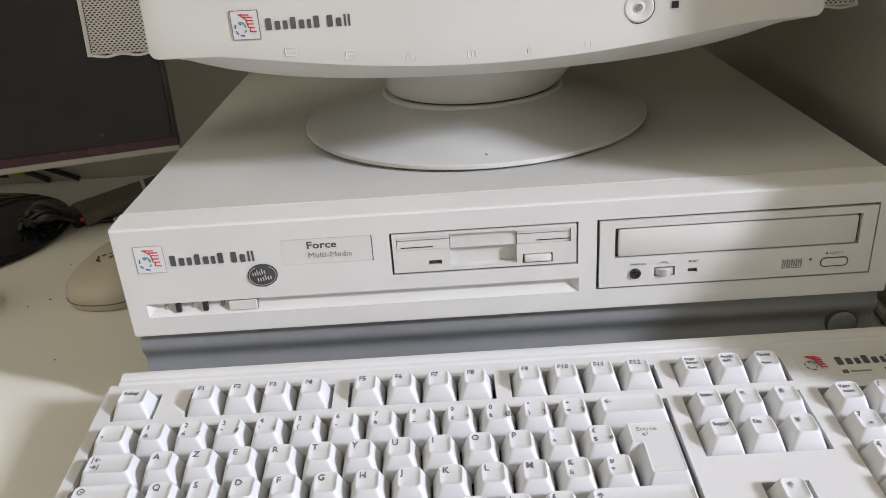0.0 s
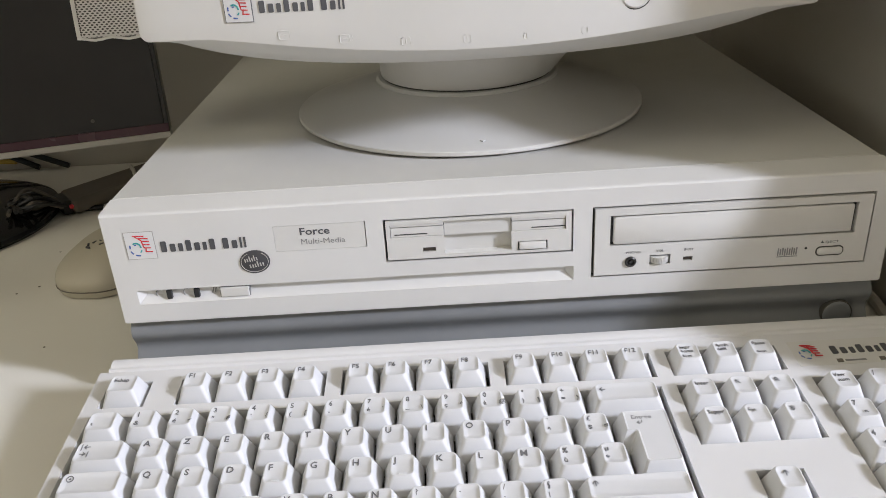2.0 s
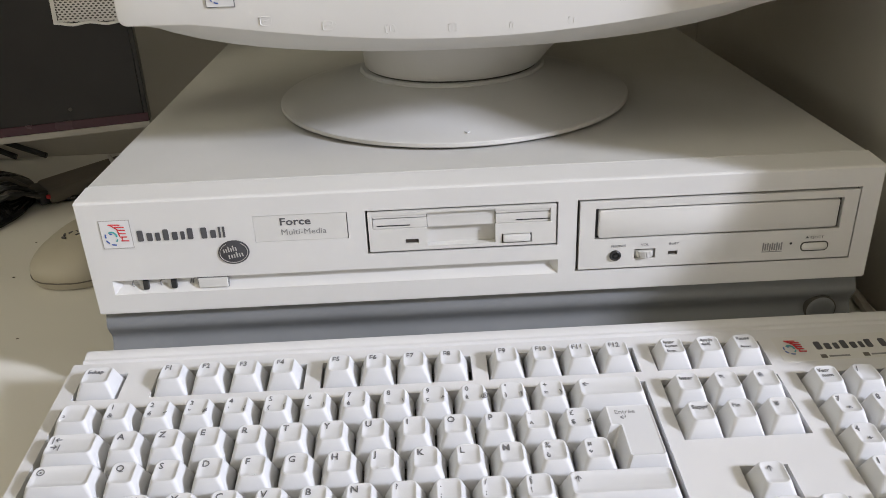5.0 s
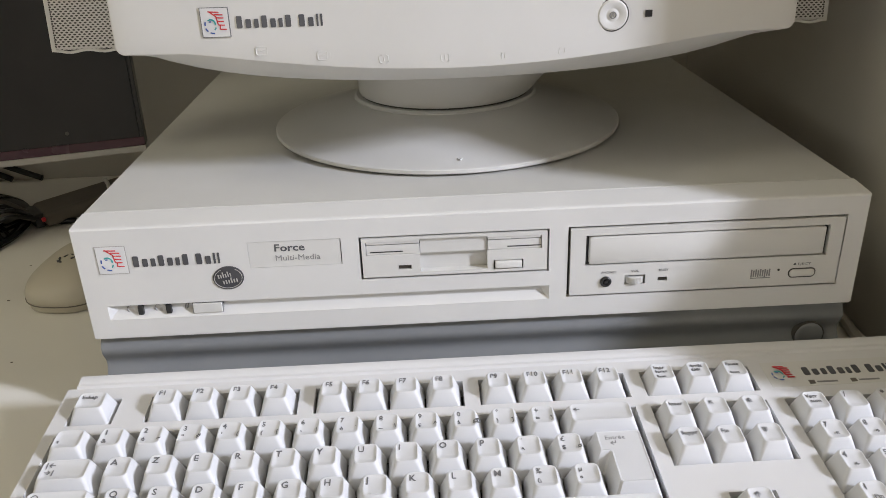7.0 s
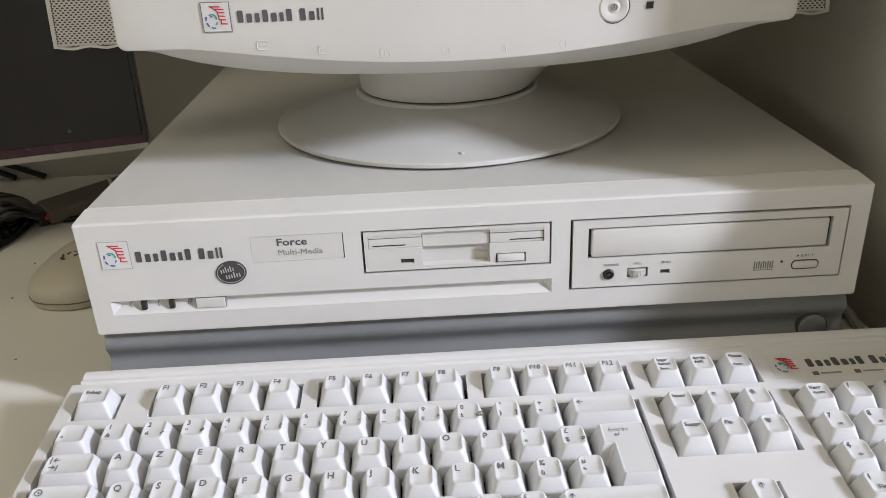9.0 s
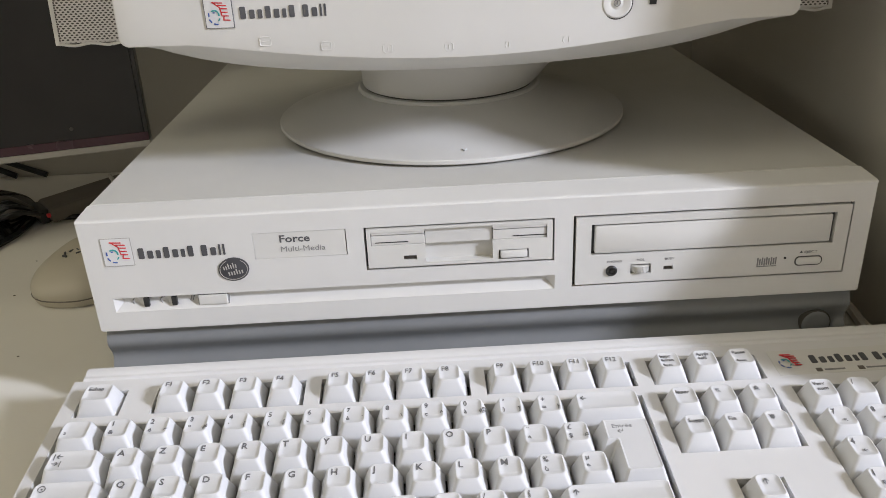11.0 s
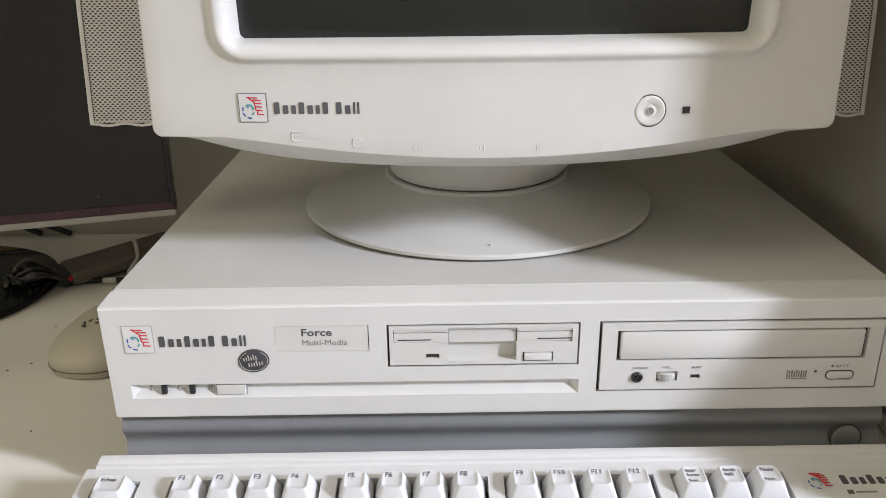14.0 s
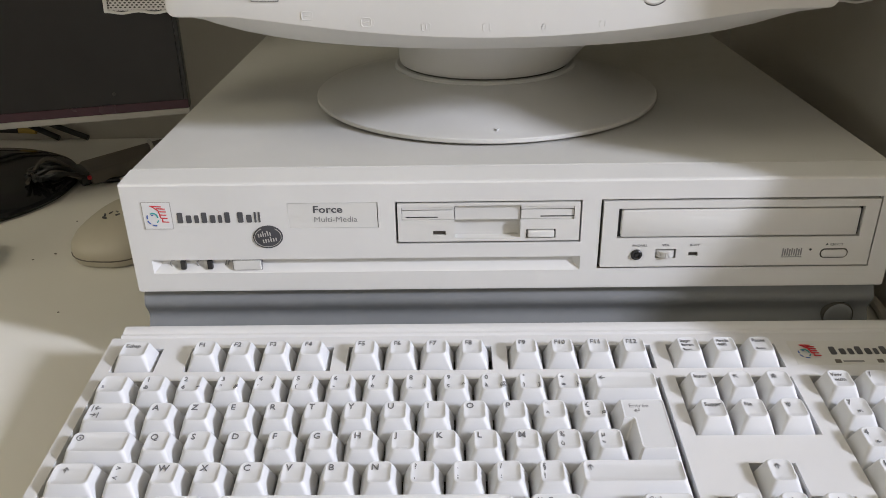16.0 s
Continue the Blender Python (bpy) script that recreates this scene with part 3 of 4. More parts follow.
def arrow(kind, size):
    """A printed arrow about its middle: a shaft and one or two heads."""
    turn, heads = kind
    t, n = 0.00022, 0.30 * size
    bm = box(-n, n, -t, t, 0, 0.00004)
    for k in range(heads):
        for sg in (-1, 1):
            join(bm, turned(box(-0.40 * size, 0, -t, t, 0, 0.00004), Matrix.Translation((n * (1 - 0.8 * k), 0, 0)) @ Matrix.Rotation(radians(sg * 38), 4, "Z")))
    return turned(bm, Matrix.Rotation(radians(turn), 4, "Z"))


def key(u0, u1, row, rows=1, legends=(), top=0.0091, cut=0.0):
    """One key cap, with its printed legends (text, dx, dy, size) from the cap's back corner."""
    x0, x1 = span(u0, u1)
    cx = (x0 + x1) / 2
    w = x1 - x0 - 0.0008
    yb = ROW[row] + 0.0091
    yf = yb - 0.0182 - (rows - 1) * 0.01925
    sig = (round(w, 5), rows, round(top, 4))
    if sig not in KEY_MESH:
        bm = loft(key_rings(-w / 2, w / 2, -(yb - yf), 0, top))
        me = bpy.data.meshes.new("key")
        bmesh.ops.recalc_face_normals(bm, faces=bm.faces)
        bm.to_mesh(me)
        bm.free()
        me.materials.append(M_KEY)
        me.shade_smooth()
        me.set_sharp_from_angle(angle=radians(24))
        KEY_MESH[sig] = me
    ob = new("key", KEY_MESH[sig])
    ob.parent = kb
    ob.matrix_local = Matrix.Translation((cx, yb, 0))
    sunk = lambda px, py: 0.82 * dish(px, py, w, yb - yf) - 0.00010
    for s, dx, dy, size in legends:
        if s in ARROWS:
            bm = arrow(ARROWS[s], size)
            turned(bm, Matrix.Translation((-w / 2 + 0.0072 + dx, -0.0052 - dy, top + 0.0001)))
            for v in bm.verts:
                v.co.z -= sunk(v.co.x, v.co.y)
            part("legend", bm, M_LEGEND, ob, smooth=False)
            continue
        text_mesh(s, size, Matrix.Translation((-w / 2 + 0.0052 + dx, -0.0059 - dy, top + 0.00002)), M_LEGEND, ob, "legend", sink=sunk, thick=0.0001, bold=0.00004 if size > 0.0041 else 0.0)
    return ob


def one(s):
    return [(s, 0, 0, 0.0046)]


def two(a, b, c=""):
    out = [(a, 0, -0.0004, 0.0040), (b, 0, 0.0052, 0.0040)]
    return out + ([(c, 0.0074, 0.0052, 0.0038)] if c else [])


TF, TN, TA, TQ, TW, TC = 0.0091, 0.0093, 0.0092, 0.0088, 0.0086, 0.0088
key(-0.06, 1.10, "F", legends=[("Echap", 0, -0.0002, 0.0034)], top=TF)
for g, start in ((0, 2), (4, 6.5), (8, 11)):
    for k in range(4):
        key(start + k, start + k + 1, "F", legends=[("F%d" % (g + k + 1), 0, -0.0004, 0.0041)], top=TF)
for k, ls in enumerate(((("Impr", 0), ("écran", 0.003), ("Syst", 0.0072)), (("Arrêt", 0), ("défil", 0.003)), (("Pause", 0), ("Attn", 0.0066)))):
    key(NAV + k, NAV + k + 1, "F", legends=[(s, 0, d - 0.0008, 0.0030) for s, d in ls], top=TF)
for k, s in enumerate((("", "²"), ("1", "&"), ("2", "é", "~"), ("3", '"', "#"), ("4", "'", "{"), ("5", "(", "["), ("6", "-", "|"), ("7", "è", "`"), ("8", "_", "\\"), ("9", "ç", "^"), ("0", "à", "@"), ("°", ")", "]"), ("+", "=", "}"))):
    key(k - (0.13 if k == 0 else 0), k + 1, "N", legends=two(*s), top=TN)
key(13, 15, "N", legends=[("←", 0, 0, 0.005)], top=TN)
key(-0.07, 1.5, "A", legends=[("|←", 0, -0.0004, 0.004), ("→|", 0, 0.004, 0.004)], top=TA)
for k, s in enumerate("AZERTYUIOP"):
    key(1.5 + k, 2.5 + k, "A", legends=one(s), top=TA)
key(11.5, 12.5, "A", legends=two("¨", "^"), top=TA)
key(12.5, 13.5, "A", legends=two("£", "$", "¤"), top=TA)
key(-0.08, 1.75, "Q", legends=[("⊙", 0, 0, 0.005)], top=TQ)
for k, s in enumerate("QSDFGHJKLM"):
    cap = key(1.75 + k, 2.75 + k, "Q", legends=one(s), top=TQ)
    if s in "FJ":
        part("ridge", box(-0.0020, 0.0020, -0.0128, -0.0122, TQ - 0.0006, TQ + 0.0001, 0.0002), M_KEY, cap)
key(11.75, 12.75, "Q", legends=two("%", "ù"), top=TQ)
key(12.75, 13.75, "Q", legends=two("µ", "*"), top=TQ)
key(-0.13, 1.25, "W", legends=[("↑", 0.002, 0, 0.005)], top=TW)
key(1.25, 2.25, "W", legends=two(">", "<"), top=TW)
for k, s in enumerate("WXCVBN"):
    key(2.25 + k, 3.25 + k, "W", legends=one(s), top=TW)
for k, s in enumerate((("?", ","), (".", ";"), ("/", ":"), ("§", "!"))):
    key(8.25 + k, 9.25 + k, "W", legends=two(*s), top=TW)
key(12.25, 15, "W", legends=[("↑", 0, 0, 0.005)], top=TW)
for u0, u1, s in ((-0.12, 1.5, "Ctrl"), (2.5, 4, "Alt"), (4, 11, ""), (11, 12.5, "Alt Gr"), (13.5, 15, "Ctrl")):
    key(u0, u1, "C", legends=[(s, 0, -0.0006, 0.0034)] if s else [], top=TC)
# two-row enter key, wider along its back half
ex0, ex1 = span(13.5, 15)
ex0, ex1, em = ex0 + 0.0004, ex1 - 0.0004, ex0 + 0.25 * U + 0.0004
ey1 = ROW["A"] + 0.0091
ey0, eym = ey1 - 0.0182 - 0.0194, ey1 - 0.0182


def ell(f, b, s, z):
    return [(ex0 + s, ey1 - b, z), (ex0 + s, eym + f, z), (em + s - 0.0008, eym + f, z), (em + s, eym + f - 0.0008, z), (em + s, ey0 + f + 0.001, z), (em + s + 0.001, ey0 + f, z), (ex1 - s - 0.001, ey0 + f, z), (ex1 - s, ey0 + f + 0.001, z), (ex1 - s, ey1 - b - 0.001, z), (ex1 - s - 0.001, ey1 - b, z)]


bm = loft([ell(-0.0004, 0, 0, -0.006), ell(-0.0002, 0.0001, 0.0001, -0.0012), ell(0.0042, 0.0012, 0.0034, TA - 0.0006), ell(0.0046, 0.0016, 0.0038, TA - 0.0001), ell(0.0054, 0.0024, 0.0046, TA - 0.0004)])
me = bpy.data.meshes.new("enter_key")
bmesh.ops.recalc_face_normals(bm, faces=bm.faces)
bm.to_mesh(me)
bm.free()
me.materials.append(M_KEY)
ent = new("key", me)
ent.parent = kb
text_mesh("Entrée", 0.0036, Matrix.Translation((em + 0.0022, ey1 - 0.0066, TA - 0.00036)), M_LEGEND, ent, "legend")
hook = turned(arrow((180, 1), 0.0042), Matrix.Translation((em + 0.0056, ey1 - 0.0090, TA - 0.00038)))
join(hook, turned(box(-0.0002, 0.0002, 0, 0.0016, 0, 0.00004), Matrix.Translation((em + 0.0068, ey1 - 0.0090, TA - 0.00038))))
part("legend", hook, M_LEGEND, ent, smooth=False)
for k, s in enumerate(("Inser", "↖", "⇞")):
    key(NAV + k, NAV + k + 1, "N", legends=[(s, 0, -0.0002, 0.0034 if len(s) > 1 else 0.005)], top=TN)
for k, s in enumerate(("Suppr", "Fin", "⇟")):
    key(NAV + k, NAV + k + 1, "A", legends=[(s, 0, -0.0002, 0.0034 if len(s) > 1 else 0.005)], top=TA)
key(NAV + 1, NAV + 2, "W", legends=[("↑", 0.001, 0, 0.005)], top=TW)
for k, s in enumerate("←↓→"):
    key(NAV + k, NAV + k + 1, "C", legends=[(s, 0.001, 0, 0.005)], top=TC)
key(PAD, PAD + 1, "N", legends=[("Verr", 0, -0.0006, 0.0032), ("num", 0.001, 0.0028, 0.0032)], top=TN)
for k, s in enumerate("/*-"):
    key(PAD + 1 + k, PAD + 2 + k, "N", legends=one(s), top=TN)
for row, ss, t in (("A", (("7", "↖"), ("8", "↑"), ("9", "⇞")), TA), ("Q", (("4", "←"), ("5", ""), ("6", "→")), TQ), ("W", (("1", "Fin"), ("2", "↓"), ("3", "⇟")), TW)):
    for k, (a, b) in enumerate(ss):
        key(PAD + k, PAD + k + 1, row, legends=[(a, 0, -0.0004, 0.0042)] + ([(b, 0.0024, 0.0048, 0.0034)] if b else []), top=t)
key(PAD + 3, PAD + 4, "A", 2, one("+"), TA)
key(PAD + 3, PAD + 4, "W", 2, [("Entrée", 0, 0, 0.003)], TW)
key(PAD, PAD + 2, "C", legends=two("0", "Inser"), top=TC)
key(PAD + 2, PAD + 3, "C", legends=two(".", "Suppr"), top=TC)
# maker's mark and status strip on the keyboard
part("status_plate", box(0.1500, 0.2385, -0.0138, 0.0062, 0.0005, DECK_Z + 0.00012, 0.0001, 1), M_DRIVE, kb, "flat status strip beside the pause key")
KM = Matrix.Rotation(radians(-90), 4, "X")
made = set(kb.children)
brand_mark(kb, 0, 0, 0, 0.0150, False)
for o in set(kb.children) - made:
    o.matrix_local = Matrix.Translation((0.1508, -0.0112, 0.0028)) @ KM
word_bars(kb, 0.1693, 0, 0, 0.0485, 0.0062, NAME, Matrix.Translation((0, -0.0056, 0.0026)) @ KM)
for x in (0.1700, 0.1920, 0.2140):
    part("status_light", box(x, x + 0.0030, -0.0124, -0.0098, 0.0020, 0.0027), M_BROWN, kb, "small dark status light")
    part("status_bar", box(x + 0.0042, x + 0.0150, -0.0117, -0.0105, 0.0020, 0.0025), M_INK_SOFT, kb)


# ---- monitor ----
XC = -0.0035
mon = empty("crt_monitor", pose(XC, 0.17, 0.1222), "ivory tube monitor with side speakers standing on the computer", "monitor")


def rect_outline(x0, x1, z0, z1, r, m=22, n=6):
    pts = []
    for cx, cz, a0, (ex, ez) in ((x1 - r, z1 - r, 0, (x0 + r, z1)), (x0 + r, z1 - r, 90, (x0, z0 + r)), (x0 + r, z0 + r, 180, (x1 - r, z0)), (x1 - r, z0 + r, 270, (x1, z1 - r))):
        for k in range(n + 1):
            a = radians(a0 + 90 * k / n)
            pts.append((cx + r * math.cos(a), cz + r * math.sin(a)))
        px, pz = pts[-1]
        for k in range(1, m):
            pts.append((px + (ex - px) * k / m, pz + (ez - pz) * k / m))
    return pts


def bulge(x):
    return 0.0280 + 0.0110 * ((x - XC) / 0.1787) ** 2


def outer(inset, y_add, k=0.0):
    """Outline of the monitor front; k: 0 for the face, whose lower edge dips in the middle only, 1 for the lip below and behind it."""
    out = []
    for x, z in rect_outline(-0.1821 + inset, 0.1752 - inset, 0.2005 + inset, 0.487 - inset, 0.005):
        x = XC + (x - XC) * (1 - 0.012 * (z - 0.2005) / 0.09)
        q = min(1.0, abs(x - XC) / 0.1787)
        low = max(0.0, 1 - (z - 0.2005) / 0.05) if z < 0.2505 else 0.0
        face = 0.0114 * max(0.0, 1 - (q / 0.79) ** 2) ** 1.2
        lip = 0.0112 * (1 - q ** 2.1) + 0.0105 * (1 - q ** 5)
        on_edge = z < 0.2028 + inset
        z2 = z - low * (face + ((lip - face) * k if on_edge else 0.0))
        out.append((x - XC, bulge(x) + y_add - 0.17, z2 - 0.1222))
    return out


def opening(x0, x1, z0, z1, r, deep):
    return [(x - XC, bulge(x) * (1 - deep) + 0.0435 * deep - 0.17, z - 0.1222) for x, z in rect_outline(x0, x1, z0, z1, r)]


A = (-0.1462, 0.1390, 0.2375, 0.462, 0.020)
B = (-0.1343, 0.1280, 0.2490, 0.447, 0.003)
front = [outer(0.004, 0.06, 0.7), outer(0.0, 0.040, 0.96), outer(0.0, 0.0245, 1.0), outer(0.0, 0.0225, 0.97), outer(0.0, 0.0120, 0.50), outer(0.0, 0.0009, 0.0), outer(0.0004, 0.0003), outer(0.0016, 0.0)]
for t in (0.25, 0.5, 0.75):
    a, b = outer(0.0016, 0.0), opening(*A, 0.0)
    front.append([tuple(p + (q - p) * t for p, q in zip(u, v)) for u, v in zip(a, b)])
for t in range(17):
    s = t / 16
    k = min(1.0, s / 0.36)
    rise = 0.0023 * k * k * (3 - 2 * k)
    d = max(0.0, (s - 0.36) / 0.64)
    e = 1 - math.sqrt(1 - d * d) if d < 0.8 else 0.4 + (d - 0.8) * 3.0
    ring = opening(*[p + (q - p) * s for p, q in zip(A, B)], e)
    front.append([(x, y - rise * (1 - e), z) for x, y, z in ring])
front.append([(x, y + 0.012, z) for x, y, z in front[-1]])
part("front_bezel", loft(front, False, False), M_MON, mon, "ivory monitor front with a curved chin", crease=22)
tube_glass = bmesh.new()
grid = []
for i in range(25):
    row = []
    for j in range(19):
        x, z = B[0] - 0.004 + (B[1] - B[0] + 0.008) * i / 24, B[2] - 0.004 + (B[3] - B[2] + 0.008) * j / 18
        d = ((x + 0.003) / 0.14) ** 2 + ((z - 0.349) / 0.11) ** 2
        row.append(tube_glass.verts.new((x - XC, 0.0425 + 0.0050 * d - 0.17, z - 0.1222)))
    grid.append(row)
for i in range(24):
    for j in range(18):
        tube_glass.faces.new((grid[i][j], grid[i + 1][j], grid[i + 1][j + 1], grid[i][j + 1]))
part("screen", tube_glass, M_CRT, mon, "dark grey tube glass, switched off")
shell = []
for y, ins, bot in ((0.060, 0.005, 0.196), (0.10, 0.010, 0.194), (0.14, 0.018, 0.194), (0.22, 0.045, 0.197), (0.36, 0.075, 0.205)):
    shell.append([(x - XC, y - 0.17, z - 0.1222) for x, z in rect_outline(-0.1780 + ins, 0.1694 - ins, bot, 0.487 - ins, 0.012)])
part("back_shell", loft(shell, True, True), M_MON, mon, "tapering ivory monitor back")
part("power_button", turned(revolve([(0.0078, -0.001), (0.0078, 0.0006), (0.0070, 0.0012), (0.0040, 0.0011), (0.0036, 0.0008), (0.0030, 0.0008), (0.0026, 0.0011)], 48), Matrix.Translation((0.0752 - XC, 0.0305 - 0.17, 0.2127 - 0.1222)) @ FACE), M_MON, mon, "round dished power button")
# dark ring on the face, shade round the button as colour
part("button_ring_shade", turned(revolve([(0.0084, -0.0002), (0.0084, 0.0002), (0.0080, 0.0003)], 48), Matrix.Translation((0.0752 - XC, 0.0302 - 0.17, 0.2127 - 0.1222)) @ FACE), M_SHADE_SENSOR, mon)
part("button_mark", turned(tube([(0.0016 * math.cos(k * math.pi / 10), 0.0016 * math.sin(k * math.pi / 10), 0.0013) for k in range(21)], 0.00025, 6), Matrix.Translation((0.0752 - XC, 0.0305 - 0.17, 0.2127 - 0.1222)) @ FACE), M_INK_SOFT, mon)
part("button_mark", box(0.0750 - XC, 0.0754 - XC, 0.0288 - 0.17, 0.0294 - 0.17, 0.2119 - 0.1222, 0.2137 - 0.1222), M_INK_SOFT, mon)
part("power_light", box(0.0923 - XC, 0.0958 - XC, 0.0306 - 0.17, 0.033 - 0.17, 0.2110 - 0.1222, 0.2144 - 0.1222), M_BLACK, mon, "small black square indicator")
made = set(mon.children)
brand_mark(mon, -0.0074, 0, 0.2090 - 0.1222, 0.0148)
for o in set(mon.children) - made:
    o.matrix_local = Matrix.Translation((-0.1271 - XC, bulge(-0.1271) - 0.17 - 0.0001, 0)) @ Matrix.Rotation(-0.085, 4, "Z")
word_bars(mon, -0.1172 - XC, -0.17 + 0.00005, 0.2132 - 0.1222, 0.0452, 0.0060, NAME, None, lambda x: bulge(x + XC))
# embossed symbols along the chin
for k, (x, z, w) in enumerate(((-0.1053, 0.2016, 0.0058), (-0.0742, 0.1982, 0.0050), (-0.0428, 0.1955, 0.0046), (-0.0112, 0.1950, 0.0040), (0.0192, 0.1948, 0.0016), (0.0498, 0.1958, 0.0034))):
    y = bulge(x) - 0.1699
    raised = []
    if k < 2:
        o = rounded(x - XC, z - 0.1222, w, 0.0044, 0.0010, 3)
        raised += [o + o[:1], [(x - XC - 0.0014, z - 0.1222 - 0.0002), (x - XC + 0.0014, z - 0.1222 + 0.0004)]]
        if k == 1:
            raised.append([(x - XC + 0.0034 + 0.0008 * math.cos(a), z - 0.1222 + 0.0018 * math.sin(a)) for a in (-1.2, -0.6, 0, 0.6, 1.2)])
    elif k < 4:
        for e in (-1, 1):
            raised.append([(x - XC + e * w / 2 * c, z - 0.1222 + 0.0021 * h) for c, h in ((0.5, 1), (1, 0.7), (1, -0.7), (0.5, -1))])
        raised.append([(x - XC, z - 0.1222 - 0.0010), (x - XC, z - 0.1222 + 0.0012)])
    else:
        raised.append([(x - XC - 0.4 * w + 0.0008 * math.cos(a), z - 0.1222 + 0.0017 * math.sin(a)) for a in (1.4, 2.2, 3.1, 4.0, 4.8)])
        raised.append([(x - XC + 0.3 * w, z - 0.1222 - 0.0012), (x - XC + 0.3 * w, z - 0.1222 + 0.0012)])
    sym = bmesh.new()
    for o in raised:
        join(sym, tube([(px, y, pz) for px, pz in o], 0.00034, 6))
    part("embossed_symbol", sym, M_MON, mon, "raised adjustment symbol")


# perforated side speakers
def speaker(name, xo, xi):
    """Speaker wing; xo: outer edge at its foot, xi: inner edge."""
    sg = 1 if xi > xo else -1
    y0 = 0.120
    lean = 0.055 * sg
    zb, ztop = 0.1900, 0.455
    side = [(xo, y0 + 0.0030), (xo + sg * 0.012, y0 + 0.06), (xi, y0 + 0.06), (xi, y0 + 0.0030)]
    root = part(name, loft([[(x + lean * d - XC, y - 0.17, zb + d - 0.1222) for x, y in side] for d in (0.001, ztop - zb)]), M_MON, mon, "ivory speaker wing with a perforated grille", smooth=False)
    g = bmesh.new()
    cw, ch = 0.00300, 0.00138
    nx, nz = int(abs(xi - xo) / cw), int((ztop - zb - 0.004) / ch)
    for r in range(nz):
        for c in range(nx):
            x = 0.0012 + (c + (0.5 if r % 2 else 0.0)) * cw
            z = 0.0010 + r * ch
            sq = [(x, z), (x + cw, z), (x + cw, z + ch), (x, z + ch)]
            cx, cz = x + cw / 2, z + ch / 2
            hole = [(cx + dx * 0.00094, cz + dz * 0.00053) for dx, dz in ((-0.87, -0.5), (0, -1), (0.87, -0.5), (0.87, 0.5), (0, 1), (-0.87, 0.5))]
            mid_b, mid_t = (cx, z), (cx, z + ch)
            o = [g.verts.new((p[0], 0, p[1])) for p in (sq[0], mid_b, sq[1], sq[2], mid_t, sq[3])]
            h = [g.verts.new((p[0], 0, p[1])) for p in hole]
            for i in range(6):
                j = (i + 1) % 6
                g.faces.new((o[i], o[j], h[j], h[i]))
    for v in g.verts:
        v.co = Vector((xo + sg * v.co.x + lean * v.co.z - XC, y0 - 0.17, zb + v.co.z - 0.1222))
    part("grille", g, M_MON, root, "perforated ivory grille", smooth=False)
    w = abs(xi - xo)
    cloth = loft([[(xo + lean * d - XC, y0 + 0.0016 - 0.17, zb + d - 0.1222) for d in (0.002, ztop - zb)], [(xi + lean * d - XC, y0 + 0.0016 - 0.17, zb + d - 0.1222) for d in (0.002, ztop - zb)]], False, False, False)
    part("cloth", cloth, M_MESH_BACK, root, "dark cloth behind the grille", smooth=False)
    strip = loft([[(xo + lean * d + sg * e - XC, y0 - 0.0003 - 0.17, zb + d - 0.1222) for e in (0.0, 0.0020)] for d in (0.0, ztop - zb)], False, False, False)
    part("border", strip, M_MON, root, "plain border of the grille", smooth=False)
    part("outer_rim", tube([(xo + lean * d - XC, y0 + 0.0006 - 0.17, zb + d - 0.1222) for d in (0.0, 0.05, 0.15, ztop - zb)], 0.0009, 8), M_MON, root)
    wav = [(xo + sg * w * k / 24 - XC, y0 + 0.0006 - 0.17, zb - 0.1222 + 0.0007 * math.cos(k / 24 * 8 * math.pi)) for k in range(25)]
    part("lower_rim", tube(wav, 0.0009, 8), M_MON, root)


speaker("speaker", -0.2488, -0.165)
speaker("speaker", 0.2326, 0.156)

# swivel foot
DX, DY, DR = -0.0060 - XC, 0.1702 - 0.17, 0.1198
Z = lambda z: z - 0.1222
foot = revolve([(0.1110, Z(0.1219)), (0.1112, Z(0.1232)), (DR - 0.0010, Z(0.1232)), (DR, Z(0.1239)), (DR, Z(0.1258)), (DR - 0.0006, Z(0.1263)), (DR - 0.0028, Z(0.1266)), (0.110, Z(0.1276)), (0.095, Z(0.1318)), (0.075, Z(0.1390)), (0.0590, Z(0.1440))], 128, DX, DY)
part("foot", foot, M_MON, mon, "round ivory swivel foot", crease=20)
NX, NY = -0.0067 - XC, 0.172 - 0.17
part("collar", revolve([(0.0618, Z(0.1360)), (0.0636, Z(0.1384)), (0.0636, Z(0.1436)), (0.0620, Z(0.1449))], 96, NX, NY), M_MON, mon)
# the neck groove's shade is put into its dark colour
part("groove", revolve([(0.0586, Z(0.1444)), (0.0586, Z(0.1468))], 96, NX, NY), M_SHADE_SENSOR, mon)
neck = [[(NX + dx + r * math.cos(2 * math.pi * k / 96), NY + r * math.sin(2 * math.pi * k / 96), Z(z)) for k in range(96)] for r, z, dx in ((0.0594, 0.1460, 0), (0.0604, 0.1470, 0.0004), (0.0620, 0.1500, 0.0016), (0.0646, 0.1560, 0.0040), (0.0684, 0.1625, 0.0065), (0.0730, 0.1730, 0.0080), (0.080, 0.198, 0.0085))]
part("neck", loft(neck), M_MON, mon, "flaring ivory neck")
# arrow's highlight is painted by the whiter material
part("foot_arrow", turned(tube([(-0.0014, 0.0012, 0), (0, -0.0012, 0), (0.0014, 0.0012, 0)], 0.0004, 6), Matrix.Translation((-0.0031 - XC, 0.0621 - 0.17, Z(0.1286)))), M_BADGE, mon, "small embossed arrow, its highlight put in as white")


# ---- flat screen on its round foot ----
TVP = pose(-0.2600, 0.2840, 0.0757, -9, 0, 15.2)
tv = empty("flat_screen", TVP, "black flat screen with a silver lower edge, switched off", "screen")
